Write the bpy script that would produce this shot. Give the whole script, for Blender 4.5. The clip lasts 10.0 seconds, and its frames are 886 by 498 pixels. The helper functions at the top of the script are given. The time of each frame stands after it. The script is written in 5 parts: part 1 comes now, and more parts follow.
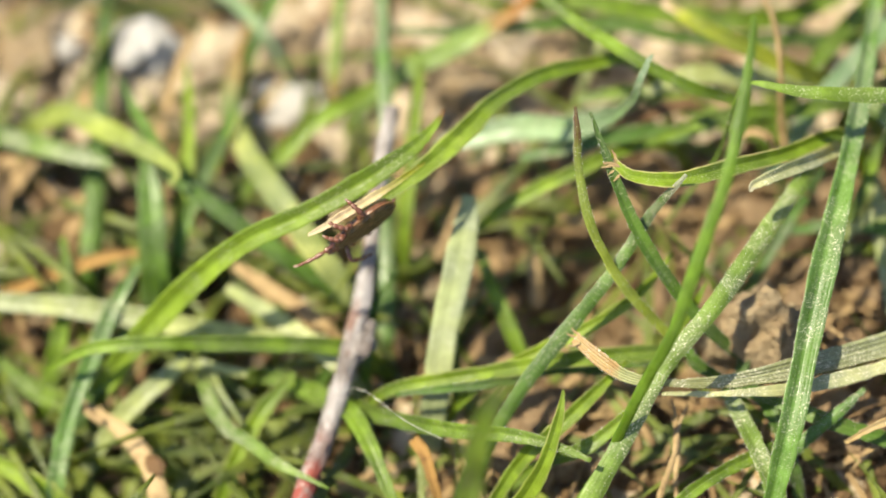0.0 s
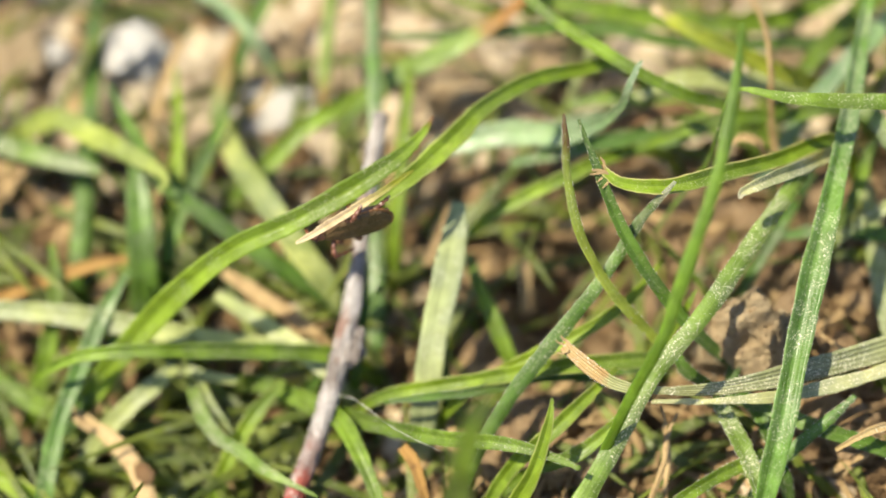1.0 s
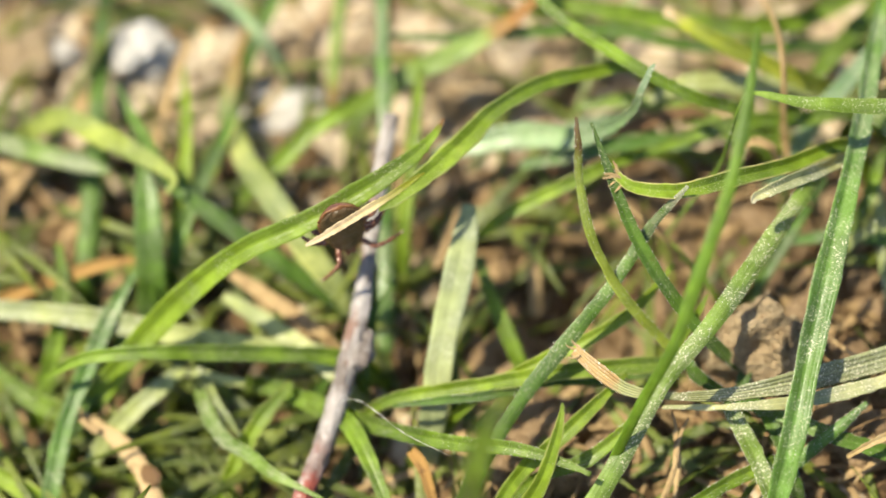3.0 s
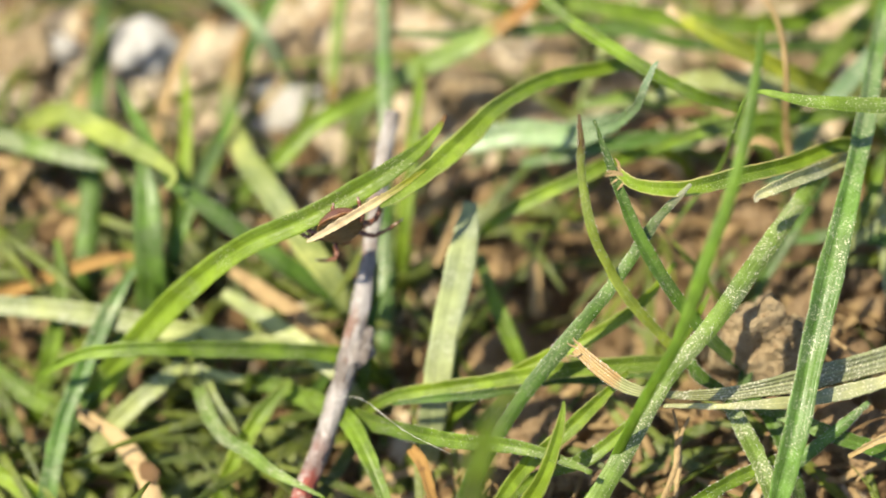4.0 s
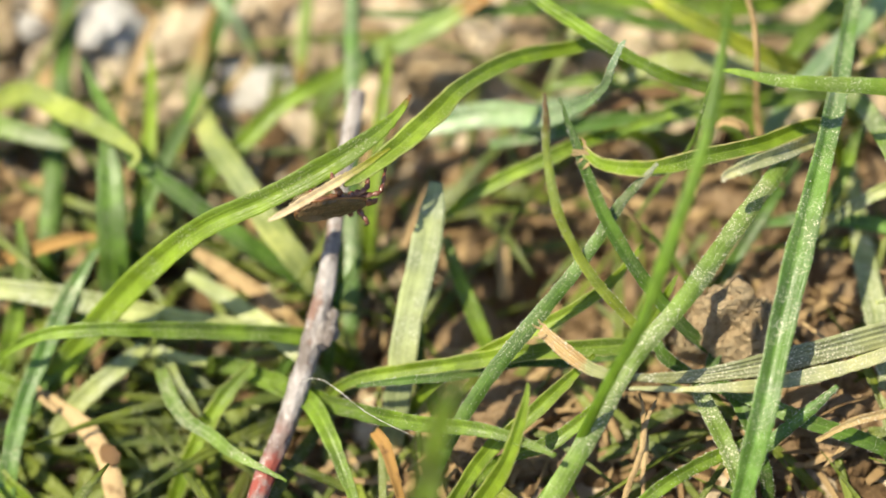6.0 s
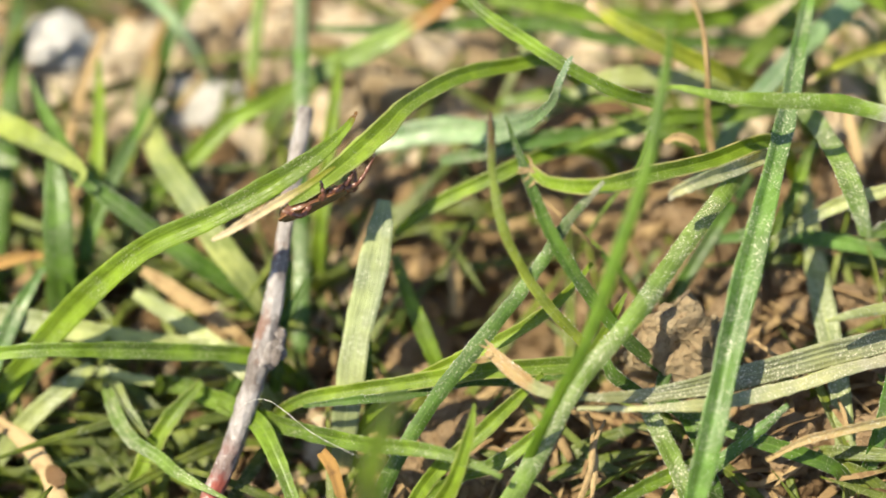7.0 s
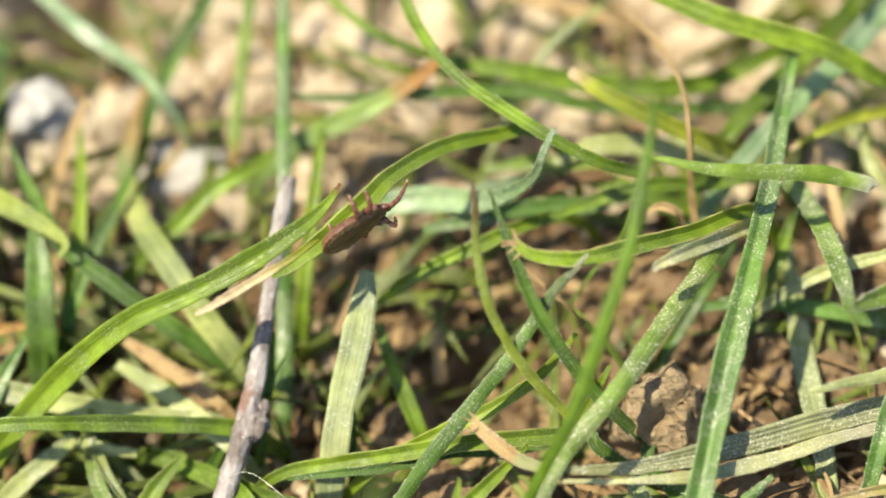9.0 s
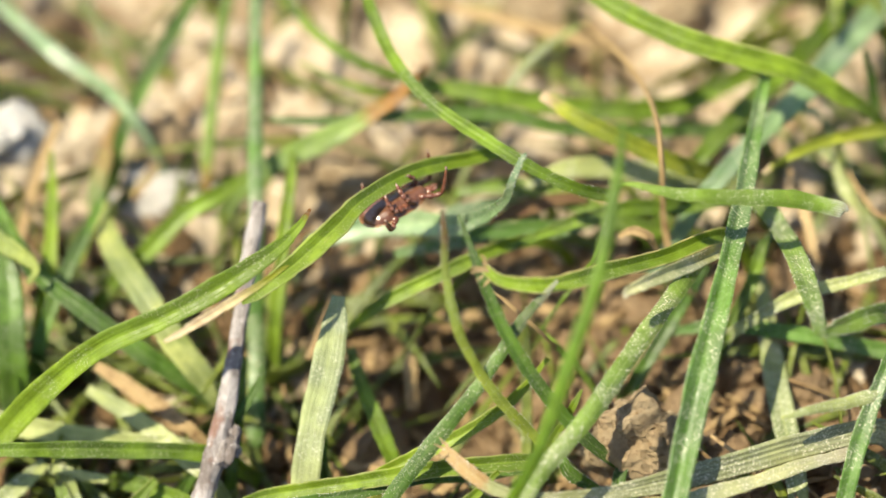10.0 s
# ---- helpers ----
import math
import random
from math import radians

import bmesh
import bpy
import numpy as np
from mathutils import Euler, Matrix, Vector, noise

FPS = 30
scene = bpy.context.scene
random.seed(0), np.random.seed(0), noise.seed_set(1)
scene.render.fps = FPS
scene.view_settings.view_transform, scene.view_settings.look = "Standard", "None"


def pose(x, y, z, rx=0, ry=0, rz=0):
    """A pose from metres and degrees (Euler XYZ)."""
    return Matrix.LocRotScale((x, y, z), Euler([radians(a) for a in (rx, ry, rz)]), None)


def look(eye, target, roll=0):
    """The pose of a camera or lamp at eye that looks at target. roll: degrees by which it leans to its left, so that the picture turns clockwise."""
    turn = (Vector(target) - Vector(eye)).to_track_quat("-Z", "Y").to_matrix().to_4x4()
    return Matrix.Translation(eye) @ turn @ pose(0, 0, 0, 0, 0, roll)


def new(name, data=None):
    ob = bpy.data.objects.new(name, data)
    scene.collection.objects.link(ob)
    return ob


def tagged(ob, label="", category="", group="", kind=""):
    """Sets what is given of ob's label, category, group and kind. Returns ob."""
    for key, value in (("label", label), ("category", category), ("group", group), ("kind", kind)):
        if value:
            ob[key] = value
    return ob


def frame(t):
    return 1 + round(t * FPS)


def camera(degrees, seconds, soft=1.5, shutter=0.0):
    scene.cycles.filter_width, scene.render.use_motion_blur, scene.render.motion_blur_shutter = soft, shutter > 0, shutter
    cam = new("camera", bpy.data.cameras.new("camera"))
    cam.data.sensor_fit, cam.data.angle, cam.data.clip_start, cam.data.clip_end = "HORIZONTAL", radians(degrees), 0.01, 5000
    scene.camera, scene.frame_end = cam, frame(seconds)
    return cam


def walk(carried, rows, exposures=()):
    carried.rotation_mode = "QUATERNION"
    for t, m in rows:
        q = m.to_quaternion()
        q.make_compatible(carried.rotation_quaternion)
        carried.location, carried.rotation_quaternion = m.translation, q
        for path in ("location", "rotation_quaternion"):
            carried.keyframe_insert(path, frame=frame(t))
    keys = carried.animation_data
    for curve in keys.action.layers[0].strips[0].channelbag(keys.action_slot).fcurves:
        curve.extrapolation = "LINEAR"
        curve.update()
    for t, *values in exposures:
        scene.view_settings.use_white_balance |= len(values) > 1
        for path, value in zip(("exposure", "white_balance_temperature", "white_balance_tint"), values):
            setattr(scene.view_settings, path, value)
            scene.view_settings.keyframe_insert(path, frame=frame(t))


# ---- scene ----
MM = 0.001
cam = camera(25.0, 10.0, soft=1.7)
cam.data.dof.use_dof = True
cam.data.dof.focus_distance = 0.1284
cam.data.dof.aperture_fstop = 11.8
walk(cam, [
    (0.0, pose(-0.00066, -0.07783, 0.12274, 32.544, 0.422, -0.417)),
    (0.5, pose(0.00007, -0.07661, 0.12372, 32.259, 0.606, -0.564)),
    (1.0, pose(0.00044, -0.07664, 0.12298, 32.256, 0.617, -0.446)),
    (1.5, pose(0.00056, -0.07627, 0.12292, 32.294, 0.501, -0.381)),
    (2.0, pose(-0.00036, -0.07612, 0.12324, 32.307, 0.511, -0.367)),
    (2.5, pose(-0.00023, -0.07581, 0.12280, 32.114, 0.445, -0.317)),
    (4.0, pose(-0.00124, -0.07596, 0.12190, 32.271, -0.080, -0.089)),
    (4.5, pose(-0.00089, -0.07600, 0.12085, 32.256, -0.299, -0.190)),
    (5.0, pose(0.00000, -0.07551, 0.12085, 32.000, -0.000, -0.000)),
    (5.5, pose(0.00004, -0.07640, 0.12029, 32.364, -0.172, 0.119)),
    (7.0, pose(0.00414, -0.07467, 0.11934, 32.364, -0.232, -0.154)),
    (7.5, pose(0.00458, -0.07287, 0.12039, 32.387, -0.168, -0.583)),
    (8.0, pose(0.00462, -0.07355, 0.11901, 32.702, -0.462, -0.424)),
    (8.5, pose(0.00447, -0.07274, 0.11829, 32.775, -0.571, -0.636)),
    (9.0, pose(0.00376, -0.07232, 0.12063, 33.235, -0.622, -0.727)),
    (9.5, pose(0.00425, -0.07132, 0.12155, 33.002, -0.579, -1.015)),
    (10.0, pose(0.00517, -0.07089, 0.12112, 33.309, -0.754, -0.931)),
])

# ---- light ----
SUN_UP, SUN_TURN = 62.0, -98.0      # height of the sun; its bearing from +y, negative to the left
world = bpy.data.worlds.new("world")
scene.world = world
world.use_nodes = True
sky = world.node_tree.nodes.new("ShaderNodeTexSky")
sky.sky_type, sky.sun_disc = "NISHITA", False
sky.sun_elevation, sky.sun_rotation = radians(SUN_UP), radians(SUN_TURN)
world.node_tree.links.new(sky.outputs[0], world.node_tree.nodes["Background"].inputs[0])
world.node_tree.nodes["Background"].inputs[1].default_value = 0.110
sun = new("sun", bpy.data.lights.new("sun", "SUN"))
sun.data.energy, sun.data.angle, sun.data.color = 4.8, radians(0.53), (1.0, 0.915, 0.70)
_a, _e = radians(SUN_TURN), radians(SUN_UP)
sun.matrix_world = look((math.sin(_a) * math.cos(_e), math.cos(_a) * math.cos(_e), math.sin(_e)), (0, 0, 0))
scene.view_settings.exposure = 1.02


# ---- materials ----
class Nodes:
    """A material's node tree, with short calls for the few nodes used here."""

    def __init__(self, name):
        self.mat = bpy.data.materials.new(name)
        self.mat.use_nodes = True
        self.t = self.mat.node_tree
        self.bsdf = self.t.nodes["Principled BSDF"]
        self.out = self.t.nodes["Material Output"]
        self.coord = self.t.nodes.new("ShaderNodeTexCoord")

    def link(self, a, b):
        self.t.links.new(a, b)

    def put(self, socket, value):
        if isinstance(value, bpy.types.NodeSocket):
            self.link(value, socket)
        else:
            socket.default_value = value

    def noise(self, scale, detail=4.0, rough=0.6, vector=None):
        n = self.t.nodes.new("ShaderNodeTexNoise")
        n.inputs["Scale"].default_value, n.inputs["Detail"].default_value = scale, detail
        n.inputs["Roughness"].default_value = rough
        self.link(vector or self.coord.outputs["Object"], n.inputs["Vector"])
        return n.outputs["Fac"]

    def voronoi(self, scale, out="Distance", vector=None):
        n = self.t.nodes.new("ShaderNodeTexVoronoi")
        n.inputs["Scale"].default_value = scale
        self.link(vector or self.coord.outputs["Object"], n.inputs["Vector"])
        return n.outputs[out]

    def ramp(self, fac, a, b, lo=0.0, hi=1.0):
        n = self.t.nodes.new("ShaderNodeMapRange")
        n.interpolation_type = "SMOOTHSTEP"
        self.link(fac, n.inputs[0])
        for k, v in zip((1, 2, 3, 4), (a, b, lo, hi)):
            n.inputs[k].default_value = v
        return n.outputs[0]

    def math(self, op, a, b=0.0):
        n = self.t.nodes.new("ShaderNodeMath")
        n.operation = op
        self.put(n.inputs[0], a), self.put(n.inputs[1], b)
        return n.outputs[0]

    def mix(self, fac, a, b, blend="MIX"):
        n = self.t.nodes.new("ShaderNodeMix")
        n.data_type, n.blend_type = "RGBA", blend
        self.put(n.inputs[0], fac)
        for s, v in ((n.inputs[6], a), (n.inputs[7], b)):
            self.put(s, v if isinstance(v, bpy.types.NodeSocket) else (*v, 1.0))
        return n.outputs[2]

    def uv(self):
        n = self.t.nodes.new("ShaderNodeSeparateXYZ")
        self.link(self.coord.outputs["UV"], n.inputs[0])
        return n.outputs[0], n.outputs[1]

    def random(self):
        n = self.t.nodes.new("ShaderNodeObjectInfo")
        return n.outputs["Random"]

    def island(self):
        n = self.t.nodes.new("ShaderNodeNewGeometry")
        return n.outputs["Random Per Island"]

    def bump(self, height, strength, distance):
        n = self.t.nodes.new("ShaderNodeBump")
        n.inputs["Strength"].default_value, n.inputs["Distance"].default_value = strength, distance
        self.link(height, n.inputs["Height"])
        self.link(n.outputs[0], self.bsdf.inputs["Normal"])
        return n.outputs[0]

    def set(self, colour, rough=0.6, spec=0.5):
        self.put(self.bsdf.inputs["Base Color"], colour if isinstance(colour, bpy.types.NodeSocket) else (*colour, 1.0))
        self.put(self.bsdf.inputs["Roughness"], rough)
        self.bsdf.inputs["Specular IOR Level"].default_value = spec
        return self.mat


def grass_material(name, low, high, tip=None, tip_from=0.75, dust=0.3, glow=0.35, rough=0.36, joined=False, ribs=7.0, rot=0.25, vein_depth=0.16, spec=0.36, midrib=0.25, margin=0.0, blend=0.16):
    """Leaf of grass: veins along it, mottling, dust specks, a dry tip; v runs along the leaf, u across it."""
    k = Nodes(name)
    u, v = k.uv()
    low, high = ((c[0] * 1.07, c[1] * 1.02, c[2] * 1.1) for c in (low, high))
    pick = k.island() if joined else k.random()
    base = k.mix(pick, low, high)
    patch = k.noise(420.0, 5.0)
    base = k.mix(k.ramp(patch, 0.38, 0.68, 0.0, 0.85), base, [min(1.0, c * 1.6 + 0.012) for c in high])
    base = k.mix(k.ramp(k.noise(150.0, 3.0), 0.40, 0.62, 0.0, 0.6), base, [low[0] * 0.6, low[1] * 0.7, low[2]])
    # brown flecks of rot
    base = k.mix(k.math("MULTIPLY", k.ramp(k.noise(700.0, 6.0, 0.7), 0.62, 0.72), rot), base, (0.22, 0.13, 0.05))
    vein = k.math("SINE", k.math("MULTIPLY", u, ribs * 6.283))
    base = k.mix(k.math("MULTIPLY", k.ramp(vein, -0.2, 1.0), k.ramp(k.noise(350.0), 0.35, 0.65, 0.0 if vein_depth < 0.3 else 0.3, vein_depth)), base, [c * 0.55 for c in low])
    mask = 0.0
    if tip:
        edge = k.math("ADD", v, k.math("MULTIPLY", k.math("SUBTRACT", k.noise(900.0), 0.5), 0.25))
        mask = k.ramp(edge, tip_from, min(0.99, tip_from + blend))
        dead = k.mix(k.ramp(vein, -0.2, 1.0, 0.0, 0.55), tip, [c * 0.45 for c in tip])
        base = k.mix(mask, base, k.mix(k.ramp(k.noise(1200.0, 5.0), 0.45, 0.7, 0.0, 0.6), dead, (tip[0] * 0.5, tip[1] * 0.4, tip[2] * 0.35)))
    # pale midrib
    mid = k.ramp(k.math("ABSOLUTE", k.math("SUBTRACT", u, 0.5)), 0.0, 0.07, 1.0, 0.0)
    base = k.mix(k.math("MULTIPLY", mid, midrib), base, [min(1, c * 2.0 + 0.02) for c in high])
    if margin:
        # bleached margins
        rim = k.ramp(k.math("ABSOLUTE", k.math("SUBTRACT", u, 0.5)), 0.36, 0.48)
        base = k.mix(k.math("MULTIPLY", rim, k.ramp(k.noise(500.0), 0.35, 0.6, 0.2 * margin, margin)), base, (0.55, 0.50, 0.26))
    # dust and short white hairs
    specks = k.ramp(k.noise(6200.0, 2.0, 0.8), 0.56, 0.64)
    where = k.ramp(k.noise(300.0, 4.0, 0.7), 0.42, 0.60)
    film = k.math("MULTIPLY", where, 0.20 * dust)
    grit = k.math("MULTIPLY", specks, k.math("MULTIPLY", k.math("ADD", where, 0.14), min(1.0, dust * 1.7)))
    base = k.mix(k.math("MINIMUM", k.math("ADD", film, grit), 0.95), base, (0.68, 0.65, 0.50))
    height = k.math("ADD", k.math("MULTIPLY", vein, vein_depth), k.math("ADD", k.math("MULTIPLY", k.noise(3000.0), 0.9), k.math("MULTIPLY", specks, 0.8)))
    n = k.bump(height, 0.55, 0.00006)
    k.set(base, k.ramp(k.noise(1500.0), 0.3, 0.7, rough - 0.1, rough + 0.2), spec)
    leaf = k.t.nodes.new("ShaderNodeBsdfTranslucent")
    k.link(k.mix(mask, k.mix(1.0, base, (2.45, 2.02, 0.7), "MULTIPLY"), base), leaf.inputs["Color"])
    k.link(n, leaf.inputs["Normal"])
    both = k.t.nodes.new("ShaderNodeMixShader")
    both.inputs[0].default_value = glow
    k.link(k.bsdf.outputs[0], both.inputs[1]), k.link(leaf.outputs[0], both.inputs[2])
    k.link(both.outputs[0], k.out.inputs["Surface"])
    return k.mat


def soil_material():
    k = Nodes("dry_soil")
    base = k.mix(k.ramp(k.noise(90.0, 5.0), 0.35, 0.65), (0.41, 0.31, 0.20), (0.54, 0.44, 0.305))
    base = k.mix(k.ramp(k.noise(700.0, 6.0, 0.7), 0.35, 0.7), base, (0.58, 0.485, 0.35))
    base = k.mix(k.ramp(k.noise(160.0, 4.0), 0.50, 0.64, 0.0, 0.8), base, (0.25, 0.16, 0.08))
    base = k.mix(k.ramp(k.voronoi(420.0), 0.0, 0.28, 0.7, 0.0), base, (0.20, 0.12, 0.065))
    base = k.mix(k.ramp(k.noise(2600.0, 3.0), 0.62, 0.74, 0.0, 0.6), base, (0.72, 0.66, 0.55))
    # farther off the soil is grown over
    far = k.t.nodes.new("ShaderNodeVectorMath")
    far.operation = "LENGTH"
    k.link(k.coord.outputs["Object"], far.inputs[0])
    cover = k.math("MULTIPLY", k.ramp(far.outputs["Value"], 0.12, 0.40), k.ramp(k.noise(14.0, 6.0, 0.75), 0.36, 0.50))
    base = k.mix(cover, base, k.mix(k.ramp(k.noise(120.0, 4.0), 0.3, 0.7), (0.045, 0.085, 0.012), (0.12, 0.17, 0.03)))
    h = k.math("ADD", k.noise(900.0, 8.0, 0.7), k.math("MULTIPLY", k.voronoi(700.0), 0.7))
    k.bump(h, 0.9, 0.0006)
    return k.set(base, 0.93, 0.15)


def rock_material(name, a, b, c):
    k = Nodes(name)
    base = k.mix(k.ramp(k.noise(350.0, 6.0, 0.7), 0.3, 0.7), a, b)
    base = k.mix(k.ramp(k.noise(1600.0, 5.0), 0.55, 0.72), base, c)
    base = k.mix(k.math("MULTIPLY", k.random(), 0.35), base, c)
    k.bump(k.math("ADD", k.noise(1300.0, 8.0, 0.75), k.math("MULTIPLY", k.voronoi(1500.0), 0.8)), 1.0, 0.0010)
    return k.set(base, 0.9, 0.2)


def litter_material(name, a, b, joined=True):
    k = Nodes(name)
    u, v = k.uv()
    base = k.mix(k.island() if joined else k.random(), a, b)
    base = k.mix(k.ramp(k.noise(900.0, 6.0), 0.5, 0.7, 0.0, 0.7), base, (0.16, 0.08, 0.035))
    vein = k.math("SINE", k.math("MULTIPLY", u, 44.0))
    base = k.mix(k.ramp(vein, 0.0, 1.0, 0.0, 0.35), base, [c * 0.5 for c in a])
    k.bump(k.math("ADD", vein, k.noise(2600.0)), 0.5, 0.00006)
    k.set(base, 0.7, 0.3)
    leaf = k.t.nodes.new("ShaderNodeBsdfTranslucent")
    k.link(base, leaf.inputs["Color"])
    both = k.t.nodes.new("ShaderNodeMixShader")
    both.inputs[0].default_value = 0.2
    k.link(k.bsdf.outputs[0], both.inputs[1]), k.link(leaf.outputs[0], both.inputs[2])
    k.link(both.outputs[0], k.out.inputs["Surface"])
    return k.mat


def bark_material(name, foot):
    k = Nodes(name)
    u, v = k.uv()
    stretch = k.t.nodes.new("ShaderNodeMapping")
    stretch.inputs["Scale"].default_value = (1.0, 0.35, 0.6)
    k.link(k.coord.outputs["Object"], stretch.inputs[0])
    w = stretch.outputs[0]
    base = k.mix(k.ramp(k.noise(800.0, 6.0, 0.7, w), 0.35, 0.65), (0.13, 0.106, 0.092), (0.37, 0.335, 0.315))
    base = k.mix(k.ramp(k.noise(300.0, 3.0), 0.56, 0.66, 0.0, 0.75), base, (0.17, 0.08, 0.05))
    # reddish young bark near the foot
    if foot:
        base = k.mix(k.math("MULTIPLY", k.ramp(v, 0.34, 0.18, 0.0, 1.0), k.ramp(k.noise(600.0, 4.0), 0.40, 0.56, 0.25, 0.9)), base, (0.25, 0.05, 0.035))
    base = k.mix(k.ramp(k.noise(2200.0, 4.0), 0.58, 0.68, 0.0, 0.7), base, (0.44, 0.40, 0.37))
    k.bump(k.math("ADD", k.noise(1400.0, 8.0, 0.7, w), k.math("MULTIPLY", k.voronoi(1100.0, "Distance", w), 0.6)), 1.0, 0.00025)
    return k.set(base, 0.85, 0.25)


def shell_material(name, a, b, c, rough, spec=0.5, relief=0.00007):
    k = Nodes(name)
    base = k.mix(k.ramp(k.noise(700.0, 4.0), 0.35, 0.65), a, b)
    base = k.mix(k.ramp(k.noise(2800.0, 3.0), 0.56, 0.68, 0.0, 0.7), base, c)
    k.bump(k.math("ADD", k.noise(2600.0, 5.0, 0.7), k.math("MULTIPLY", k.voronoi(3800.0), 0.8)), 0.7, relief)
    return k.set(base, rough, spec)


GREEN = (0.076, 0.132, 0.007)
LEAF = (0.128, 0.208, 0.011)
M_FRESH = grass_material("fresh_grass", (0.112, 0.182, 0.007), (0.160, 0.24, 0.012), margin=0.35, dust=0.09, glow=0.38, rough=0.42)
M_LIME = grass_material("yellow_green_grass", (0.165, 0.215, 0.030), (0.215, 0.262, 0.045), dust=0.2, glow=0.3, rough=0.45)
M_GREEN = grass_material("green_grass", GREEN, LEAF, dust=0.15, glow=0.36)
M_STEM = grass_material("smooth_green_stem", (0.078, 0.150, 0.006), (0.100, 0.180, 0.009), dust=0.04, glow=0.36, rough=0.4, midrib=0.1)
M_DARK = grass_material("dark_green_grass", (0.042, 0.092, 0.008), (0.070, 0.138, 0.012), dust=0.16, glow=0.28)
M_WHITETIP = grass_material("dark_grass_with_dusty_tip", (0.045, 0.096, 0.009), (0.072, 0.140, 0.014), tip=(0.36, 0.37, 0.24), tip_from=0.84, dust=0.22, glow=0.28)
M_TEAL = grass_material("dusty_blue_green_grass", (0.056, 0.130, 0.014), (0.086, 0.172, 0.022), dust=0.42, glow=0.25, rough=0.33, spec=0.5, midrib=0.06)
M_SHEEN = grass_material("pale_sheen_grass", (0.12, 0.20, 0.07), (0.16, 0.25, 0.10), dust=0.35, glow=0.2, rough=0.3, spec=0.6)
M_PALE = grass_material("pale_dusty_grass", (0.165, 0.205, 0.055), (0.235, 0.27, 0.085), dust=0.5, glow=0.16)
M_GREY = grass_material("grey_green_grass", (0.165, 0.20, 0.072), (0.205, 0.24, 0.092), dust=0.3, glow=0.10, rough=0.5)
M_YELLOW = grass_material("yellowing_grass", (0.20, 0.255, 0.065), (0.29, 0.33, 0.11), tip=(0.44, 0.27, 0.10), tip_from=0.76, dust=0.15, glow=0.4)
M_BROWNTIP = grass_material("brown_tipped_grass", (0.14, 0.19, 0.016), (0.17, 0.215, 0.022), tip=(0.095, 0.050, 0.014), tip_from=0.74, dust=0.12, glow=0.28)
M_STRAWTIP = grass_material("straw_tipped_grass", (0.20, 0.235, 0.012), (0.24, 0.26, 0.016), tip=(0.80, 0.64, 0.40), tip_from=0.22, blend=0.42, dust=0.08, glow=0.38)
M_DUSTY = grass_material("dusty_green_grass", (0.082, 0.142, 0.016), (0.118, 0.188, 0.026), dust=0.65, glow=0.28)
M_WHITISH = grass_material("whitish_rolled_grass", (0.25, 0.275, 0.11), (0.31, 0.33, 0.14), tip=(0.46, 0.42, 0.28), tip_from=0.80, dust=0.8, glow=0.25)
M_CURLTIP = grass_material("curled_grass", (0.11, 0.185, 0.008), (0.16, 0.245, 0.014), tip=(0.34, 0.22, 0.10), tip_from=0.88, dust=0.15, glow=0.4, margin=0.8)
M_PALETIP = grass_material("pale_tipped_grass", (0.20, 0.25, 0.018), (0.27, 0.31, 0.03), tip=(0.66, 0.50, 0.30), tip_from=0.90, dust=0.1, glow=0.4)
M_FRESHTIP = grass_material("fresh_grass_with_scorched_tip", (0.110, 0.180, 0.007), (0.152, 0.232, 0.012), tip=(0.30, 0.13, 0.03), tip_from=0.93, dust=0.18, glow=0.36, rough=0.42)
M_DRYTIP = grass_material("dry_ended_grass", (0.185, 0.205, 0.075), (0.225, 0.245, 0.10), tip=(0.44, 0.29, 0.12), tip_from=0.81, blend=0.06, dust=0.6, glow=0.20, ribs=5.0, vein_depth=0.65, rot=0.7)
M_ORANGE = grass_material("orange_edged_grass", (0.14, 0.22, 0.04), (0.17, 0.25, 0.055), tip=(0.46, 0.22, 0.055), tip_from=0.66, dust=0.2, glow=0.35)
M_BROWNFOOT = grass_material("brown_footed_stem", (0.10, 0.165, 0.02), (0.13, 0.20, 0.03), tip=(0.34, 0.17, 0.04), tip_from=0.62, dust=0.15, glow=0.3)
M_DUSTEND = grass_material("dusty_ended_grass", (0.10, 0.175, 0.012), (0.13, 0.21, 0.018), tip=(0.56, 0.55, 0.42), tip_from=0.82, dust=0.3, glow=0.3, midrib=0.05)
M_WITHER = grass_material("withered_grass", (0.19, 0.21, 0.05), (0.22, 0.24, 0.06), tip=(0.50, 0.35, 0.15), tip_from=0.30, blend=0.4, dust=0.4, glow=0.2, vein_depth=0.5)
M_DRY = litter_material("dry_grass", (0.41, 0.28, 0.125), (0.57, 0.41, 0.21), joined=False)
M_RUST = litter_material("rusty_grass", (0.33, 0.17, 0.045), (0.44, 0.27, 0.085), joined=False)
M_DEAD = litter_material("dead_leaf", (0.15, 0.085, 0.038), (0.24, 0.145, 0.065), joined=False)
M_TURF = grass_material("short_turf", (0.070, 0.105, 0.010), (0.145, 0.185, 0.020), dust=0.25, glow=0.36, joined=True)
M_SHORT = grass_material("short_blade", (0.070, 0.105, 0.010), (0.145, 0.185, 0.020), dust=0.25, glow=0.36)
M_LITTER = litter_material("plant_litter", (0.26, 0.165, 0.075), (0.50, 0.35, 0.17))
M_SOIL = soil_material()
M_WHITE = rock_material("pale_limestone", (0.76, 0.71, 0.63), (0.88, 0.85, 0.80), (0.60, 0.53, 0.43))
M_CLOD = rock_material("clay_clod", (0.42, 0.30, 0.17), (0.57, 0.44, 0.27), (0.31, 0.20, 0.10))
